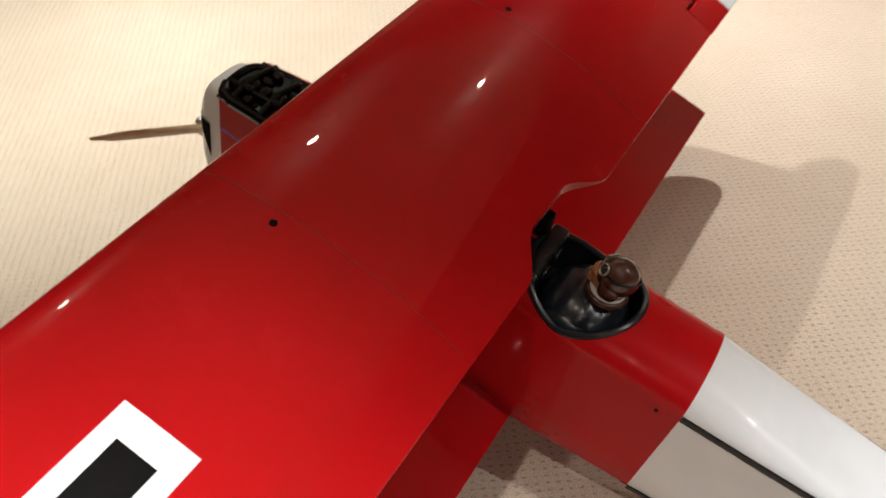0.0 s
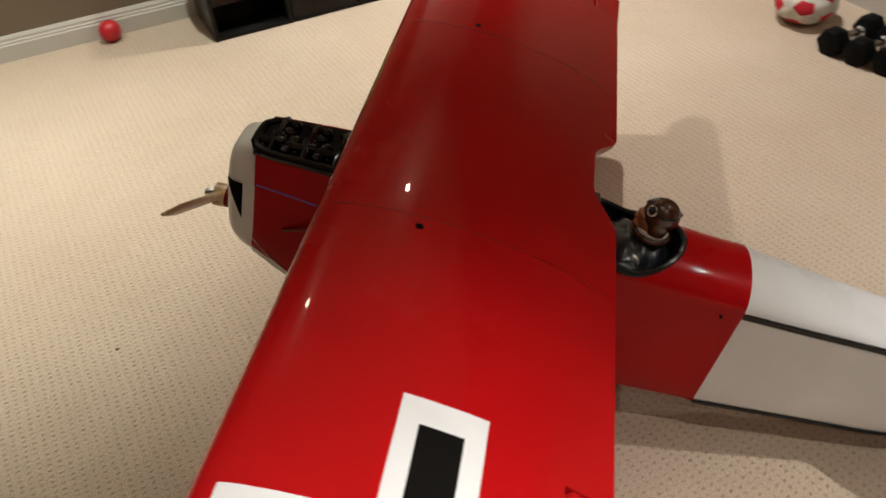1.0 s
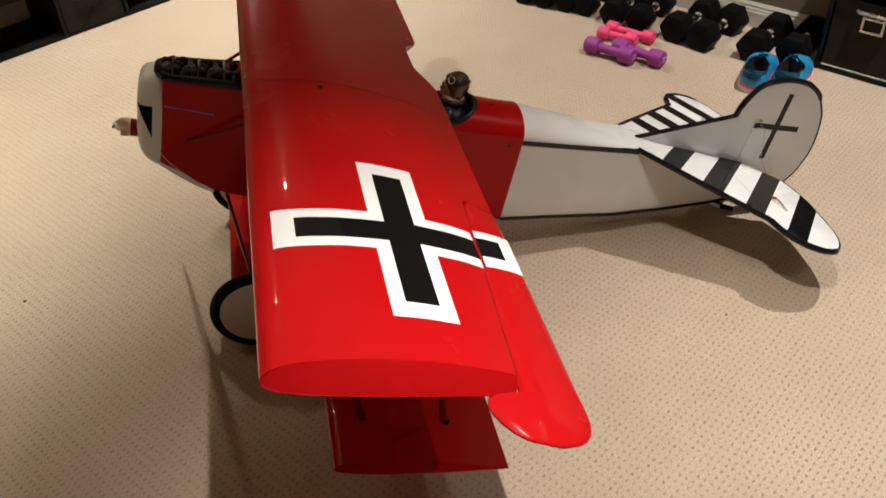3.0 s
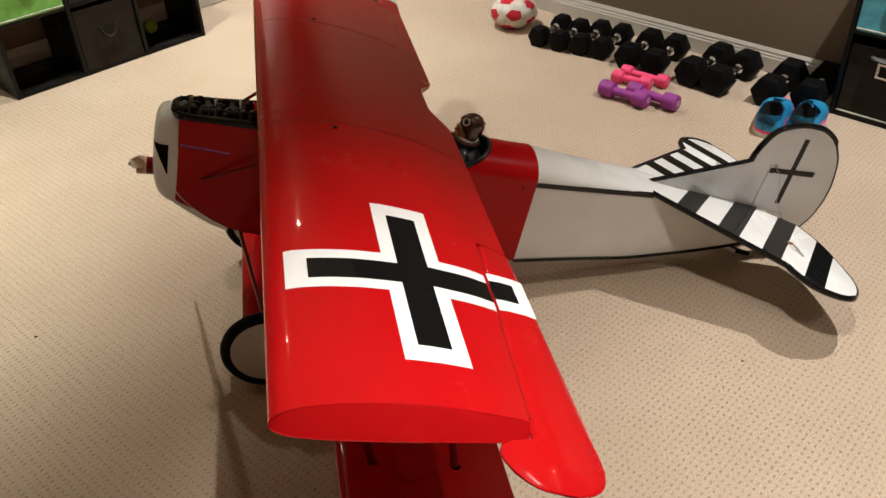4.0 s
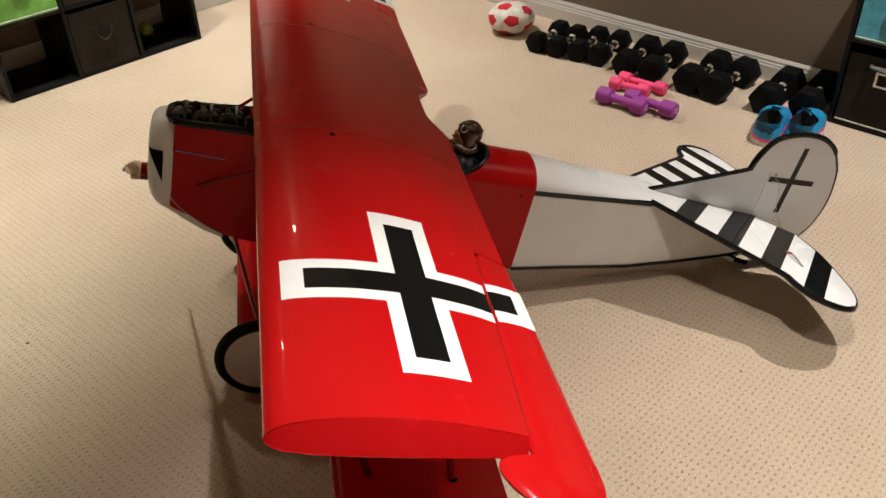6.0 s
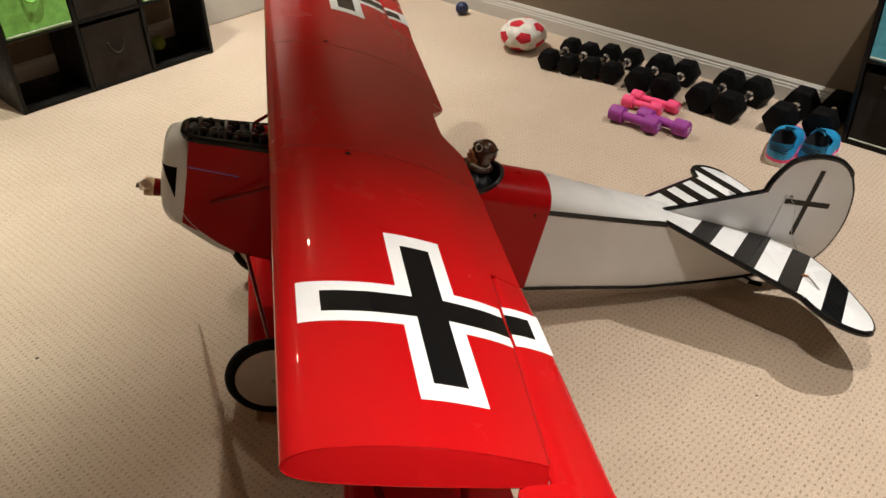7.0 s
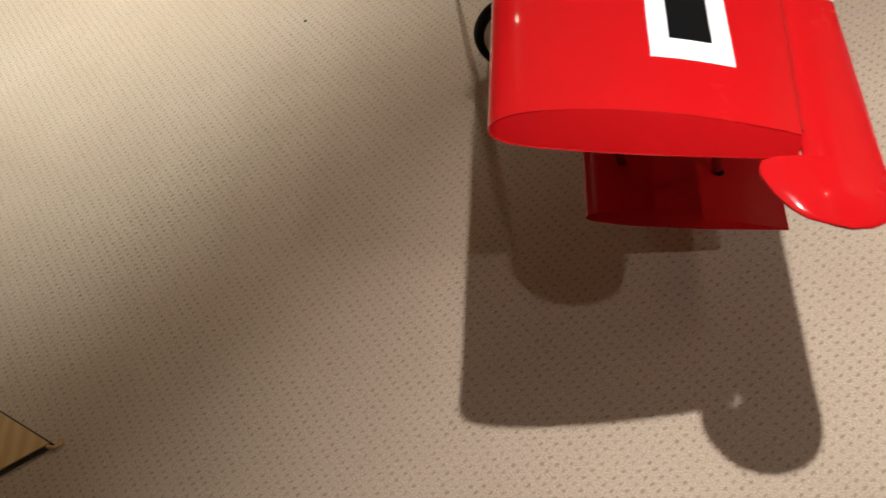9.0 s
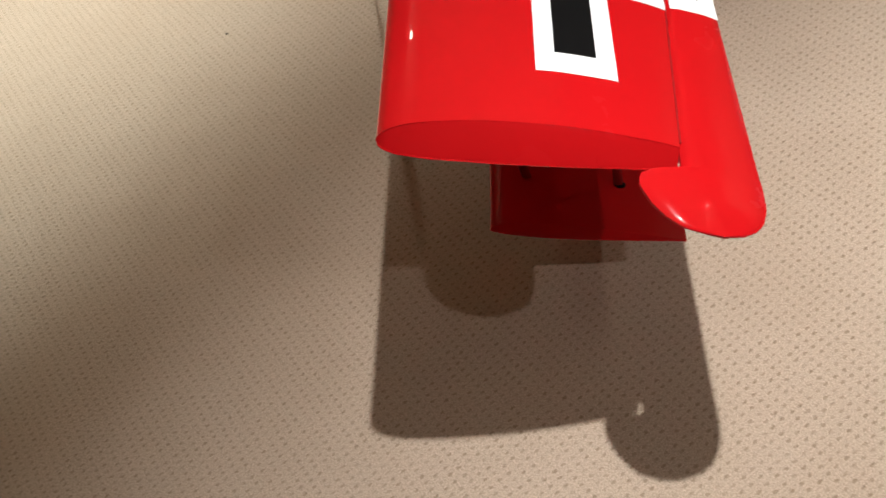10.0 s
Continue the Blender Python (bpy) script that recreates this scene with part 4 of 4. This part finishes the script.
def slack(p):
    """Dents and folds of the half-filled ball."""
    q = Vector(p)
    return 1 + 0.075 * noise.noise(q * 24) - 0.16 * math.exp(-((q.x - 0.01) ** 2 + (q.y + 0.01) ** 2) / 0.0011) * (q.z > 0)


skin = ball((0, 0, 0), FR, FS, 5)
for v in skin.verts:
    v.co *= slack(v.co)
part("ball_skin", skin, BALL_WHITE, football, smooth=180)
ico = bmesh.new()
bmesh.ops.create_icosphere(ico, subdivisions=1, radius=1)
axes = [spin @ v.co for v in ico.verts]
ico.free()
for a in axes:
    near = sorted((b for b in axes if b != a), key=lambda b: (b - a).length)[:5]
    d0 = (near[0] - a * a.dot(near[0])).normalized()
    d1 = a.cross(d0)
    bm = bmesh.new()
    hub_v = bm.verts.new((0, 0, 0))
    grid = []
    for ring_k in range(1, 5):
        ring = []
        for j in range(20):
            b = 2 * math.pi * j / 20
            r = 0.395 * math.cos(math.pi / 5) / math.cos(b % (2 * math.pi / 5) - math.pi / 5) * ring_k / 4
            p = (a + r * (math.cos(b) * d0 + math.sin(b) * d1)).normalized()
            p = Vector((p.x * FS[0], p.y * FS[1], p.z * FS[2])) * FR
            ring.append(bm.verts.new(p * slack(p) * (1.012 if ring_k < 4 else 1.003)))
        grid.append(ring)
    mid = Vector((a.x * FS[0], a.y * FS[1], a.z * FS[2])) * FR
    hub_v.co = mid * slack(mid) * 1.013
    for j in range(20):
        bm.faces.new((hub_v, grid[0][j], grid[0][(j + 1) % 20]))
        for i in range(3):
            bm.faces.new((grid[i][j], grid[i + 1][j], grid[i + 1][(j + 1) % 20], grid[i][(j + 1) % 20]))
    part("red_panel", bm, BALL_RED, football, smooth=180)


# ---- dumbbells ----
def prism(x0, x1, r, n=6, bevel=0.004, turn=0.0, bm=None):
    own = bmesh.new()
    bmesh.ops.create_cone(own, cap_ends=True, segments=n, radius1=r, radius2=r, depth=x1 - x0)
    bmesh.ops.bevel(own, geom=own.edges[:], offset=bevel, segments=2, profile=0.5, affect="EDGES")
    own.transform(Matrix.Translation(((x0 + x1) / 2, 0, 0)) @ Matrix.Rotation(radians(90), 4, "Y") @ Matrix.Rotation(radians(turn), 4, "Z"))
    return join(bm, own)


def hex_dumbbell(place, angle, flats, head, gap):
    """A hex dumbbell: place is the floor point under its front head, angle the way to its back head."""
    ob = thing("hex_dumbbell", "black rubber hex dumbbell with a chrome handle on the carpet", "dumbbell",
               Matrix.Translation((place[0], place[1], flats / 2)) @ pose(0, 0, 0, 0, 0, angle), "black hex dumbbells")
    r = flats / math.sqrt(3)
    for x in (0, head + gap):
        part("head", prism(x - head / 2, x + head / 2, r, 6, flats * 0.07, 0), HEAD, ob, "black rubber hexagonal head")
    rings = [(head / 2 - 0.002, 0.013), (head / 2 + 0.006, 0.018), (head / 2 + 0.014, 0.0185), (head / 2 + 0.020, 0.0125), (head / 2 + gap * 0.35, 0.0135), (head / 2 + gap / 2, 0.0155)]
    full = rings + [(head + gap - x, r_) for x, r_ in rings[::-1]][1:]
    part("handle", loft([[(x, r_ * math.cos(a), r_ * math.sin(a)) for a in (2 * math.pi * k / 16 for k in range(16))] for x, r_ in full]), CHROME, ob, "chrome contoured handle")


for (x, y), ang, flats, reach_out in [((0.969, 1.537), 38, 0.081, 0.164),
                                ((1.034, 1.466), 40, 0.081, 0.158),
                                ((1.106, 1.403), 43, 0.083, 0.175),
                                ((1.174, 1.337), 42, 0.084, 0.175),
                                ((1.245, 1.220), 40, 0.097, 0.175),
                                ((1.316, 1.132), 41, 0.097, 0.182),
                                ((1.413, 1.008), 31, 0.104, 0.185),
                                ((1.473, 0.914), 31, 0.104, 0.190),
                                ((1.609, 0.778), 37, 0.106, 0.175),
                                ((1.722, 0.704), 40, 0.106, 0.178)]:
    head, gap = flats * 0.72, reach_out - flats * 0.72
    hex_dumbbell((x, y), ang, flats, head, gap)


def soft_dumbbell(a, b, r, material, colour):
    """A small coated dumbbell between the floor points under its two heads."""
    d = Vector((b[0] - a[0], b[1] - a[1], 0))
    ob = thing("small_dumbbell", "small %s neoprene-coated dumbbell on the carpet" % colour, "dumbbell",
               Matrix.Translation((a[0], a[1], r * 0.9)) @ pose(0, 0, 0, 0, 0, math.degrees(math.atan2(d.y, d.x))), "small coated dumbbells")
    L = d.length
    for x in (0, L):
        part("head", prism(x - r * 0.85, x + r * 0.85, r, 6, r * 0.30, 30), material, ob)
    rings = [(r * 0.7, r * 0.62), (r * 1.1, r * 0.46), (L / 2, r * 0.50), (L - r * 1.1, r * 0.46), (L - r * 0.7, r * 0.62)]
    part("handle", loft([[(x, q * math.cos(k), q * math.sin(k)) for k in (2 * math.pi * j / 16 for j in range(16))] for x, q in rings]), material, ob)
    bm = box(L + r * 0.86, L + r * 0.875, -r * 0.28, r * 0.28, r * 0.12, r * 0.28)
    box(L + r * 0.86, L + r * 0.875, -r * 0.28, r * 0.28, -r * 0.2, -r * 0.05, bm=bm)
    part("printed_mark", bm, PALE, ob, smooth=0)


soft_dumbbell((1.155, 1.095), (1.232, 1.010), 0.028, PINK, "pink")
soft_dumbbell((1.205, 1.130), (1.300, 1.010), 0.028, PINK, "pink")
soft_dumbbell((1.072, 0.990), (1.158, 0.875), 0.035, PURPLE, "purple")
soft_dumbbell((1.165, 0.945), (1.252, 0.825), 0.035, PURPLE, "purple")


# ---- running shoes ----
def shoe(place, angle, mirror):
    ob = thing("running_shoe", "blue running shoe with pink midsole and pale outsole on the carpet", "shoe", Matrix.Translation((*place, 0)) @ pose(0, 0, 0, 0, 0, angle), "pair of running shoes")
    def half_w(s):
        return 0.030 + 0.016 * math.sin(math.pi * min(1, s) ** 0.8) + (0.006 if s > 0.5 else 0)
    def plan(s, grow=0.0):
        e = min(1, s / 0.07) ** 0.5 if s < 0.07 else (max(0, (1 - s) / 0.16)) ** 0.5 if s > 0.84 else 1
        return (half_w(s) + grow) * max(0.42 if s < 0.5 else 0.02, e)
    def bend(s):
        return mirror * 0.010 * math.sin(math.pi * s)
    L = 0.252
    S = [0.0, 0.02, 0.05, 0.1, 0.2, 0.3, 0.36, 0.42, 0.5, 0.6, 0.7, 0.8, 0.88, 0.94, 0.98, 1.0]
    def layer(z0, z1, grow, lift):
        rings = []
        for s in S:
            w = plan(s, grow)
            l = lift * max(0, s - 0.7) ** 2 * 3
            rings.append([(L * s, bend(s) - w, z0 + l), (L * s, bend(s) + w, z0 + l), (L * s, bend(s) + w * 1.02, z1 + l), (L * s, bend(s) - w * 1.02, z1 + l)])
        return loft(rings)
    part("outsole", layer(0.0, 0.016, 0.006, 0.06), SHOE_SOLE, ob, "pale rubber outsole", 40)
    part("midsole", layer(0.016, 0.030, 0.004, 0.06), SHOE_PINK, ob, "bright pink foam midsole", 40)
    rings = []
    for s in S:
        w = plan(s)
        h = np.interp(s, [0, 0.05, 0.2, 0.35, 0.5, 0.7, 0.9, 1.0], [0.056, 0.074, 0.077, 0.085, 0.090, 0.070, 0.050, 0.038])
        open_w = np.interp(s, [0, 0.04, 0.08, 0.2, 0.32, 0.38, 0.5, 1], [0.25, 0.5, 0.62, 0.62, 0.5, 0.25, 0.12, 0.1])
        ring = []
        for k in range(17):
            a = math.pi * (1 - k / 16)
            y = w * math.copysign(abs(math.cos(a)) ** 0.7, math.cos(a))
            z = 0.028 + (h - 0.028) * math.sin(a) ** 0.75
            ring.append((L * s, bend(s) + y * (1 - 0.15 * math.sin(a)), z))
        rings.append(ring)
    bm = loft(rings, cap=False, closed=False)
    bm.verts.ensure_lookup_table()
    bm.faces.ensure_lookup_table()
    bmesh.ops.delete(bm, geom=[bm.faces[16 * i + k] for i in range(0, 7) for k in range(3, 13)], context="FACES_ONLY")
    bm.verts.ensure_lookup_table()
    bm.faces.new([bm.verts[k] for k in range(17)])
    bmesh.ops.solidify(bm, geom=bm.faces[:], thickness=0.004)
    upper_part = part("shoe_upper", bm, SHOE, ob, "blue mesh upper", 60)
    part("tongue", loft([[(L * s, q * 0.016, z) for q in (-1, 0, 1)] for s, z in ((0.38, 0.108), (0.42, 0.100), (0.5, 0.093), (0.62, 0.080))], cap=False, closed=False), SHOE, ob)
    for k in range(4):
        x = L * (0.38 + 0.06 * k)
        z = 0.097 - 0.0055 * k
        part("lace", tube([(x, -0.022, z - 0.012), (x + 0.004, -0.01, z), (x + 0.006, 0.01, z + 0.001), (x + 0.01, 0.022, z - 0.012)], 0.0025, n=6), SHOE, ob, "blue lace")
    ring_lo, ring_mid, ring_hi = [], [], []
    for k in range(28):
        a = 2 * math.pi * k / 28
        c, d = math.cos(a), math.sin(a)
        ring_lo.append((L * (0.222 + 0.222 * c), bend(0.22) + 0.0400 * d, 0.050 + 0.018 * max(0, c)))
        ring_mid.append((L * (0.222 + 0.222 * c), bend(0.22) + 0.0400 * d, 0.066 + (0.012 if c < 0 else 0.020) * c * c))
        ring_hi.append((L * (0.220 + 0.218 * c), bend(0.22) + 0.0385 * d, 0.075 + (0.013 if c < 0 else 0.020) * c * c))
    collar = loft([ring_lo, ring_mid, ring_hi], cap=False)
    bmesh.ops.solidify(collar, geom=collar.faces[:], thickness=0.004)
    part("collar", collar, SHOE, upper_part, "padded blue collar", 60)
    cup = [[(L * (0.220 + (0.218 * g) * math.cos(a)), bend(0.22) + 0.0385 * g * math.sin(a), z + rise * (0.5 if math.cos(a) < 0 else 1.0) * math.cos(a) ** 2) for a in (2 * math.pi * k / 28 for k in range(28))]
           for g, z, rise in ((0.945, 0.0765, 0.0195), (0.90, 0.060, 0.012), (0.82, 0.036, 0.0))]
    bm = loft(cup, cap=False)
    bm.verts.ensure_lookup_table()
    bm.faces.new([bm.verts[k] for k in range(56, 84)])
    part("lining", bm, SHOE_DARK, ob, "black lining")
    for k in range(3):
        part("heel_mark", tube([(L * 0.03 - 0.010 * math.cos(b), bend(0.22) + 0.036 * math.sin(b), 0.058 + 0.008 * k + 0.004 * math.sin(b)) for b in (radians(-60 + 12 * j) for j in range(11))], 0.0016, n=6), SHOE_DARK, upper_part, "thin dark heel line")


shoe((1.472, 0.540), 47, 1)
shoe((1.558, 0.512), 42, -1)

# ---- pointed wooden board at the edge of the open floor ----
board = thing("wooden_board", "pale pine board with dark edges lying on the carpet", "board", Matrix.Translation((-1.160, -1.108, 0)))
d1, d2 = (math.cos(radians(153.4)), math.sin(radians(153.4))), (math.cos(radians(208.3)), math.sin(radians(208.3)))
quad = [(0, 0), (0.5 * d1[0], 0.5 * d1[1]), (0.5 * (d1[0] + d2[0]), 0.5 * (d1[1] + d2[1])), (0.5 * d2[0], 0.5 * d2[1])]
inner = [(x * 0.985 - 0.007, y * 0.985) for x, y in quad]
part("board_face", slab2d(inner, lambda x, y: 0.0165, lambda x, y: 0.006), PINE, board, "pale pine face", 0)
part("board_edge", slab2d(quad, lambda x, y: 0.013, lambda x, y: 0.0, 0.002), DARK_EDGE, board, "dark edge band", 0)
part("corner_loop", tube([(-0.012, -0.006, 0.012), (0.004, -0.008, 0.010), (0.012, 0.0, 0.008), (0.010, 0.010, 0.008)], 0.004), PINE, board, "small curled corner tab")
for place, size in (((-0.812, 0.035), 0.004), ((0.885, -0.454), 0.003)):
    lint = part("lint_speck", ball((0, 0, 0.0015), size, (1.3, 0.8, 0.5), 1), DARK_EDGE, smooth=180)
    lint.matrix_world = Matrix.Translation((*place, 0))
    tagged(lint, "dark speck of lint lying on the carpet", "lint")
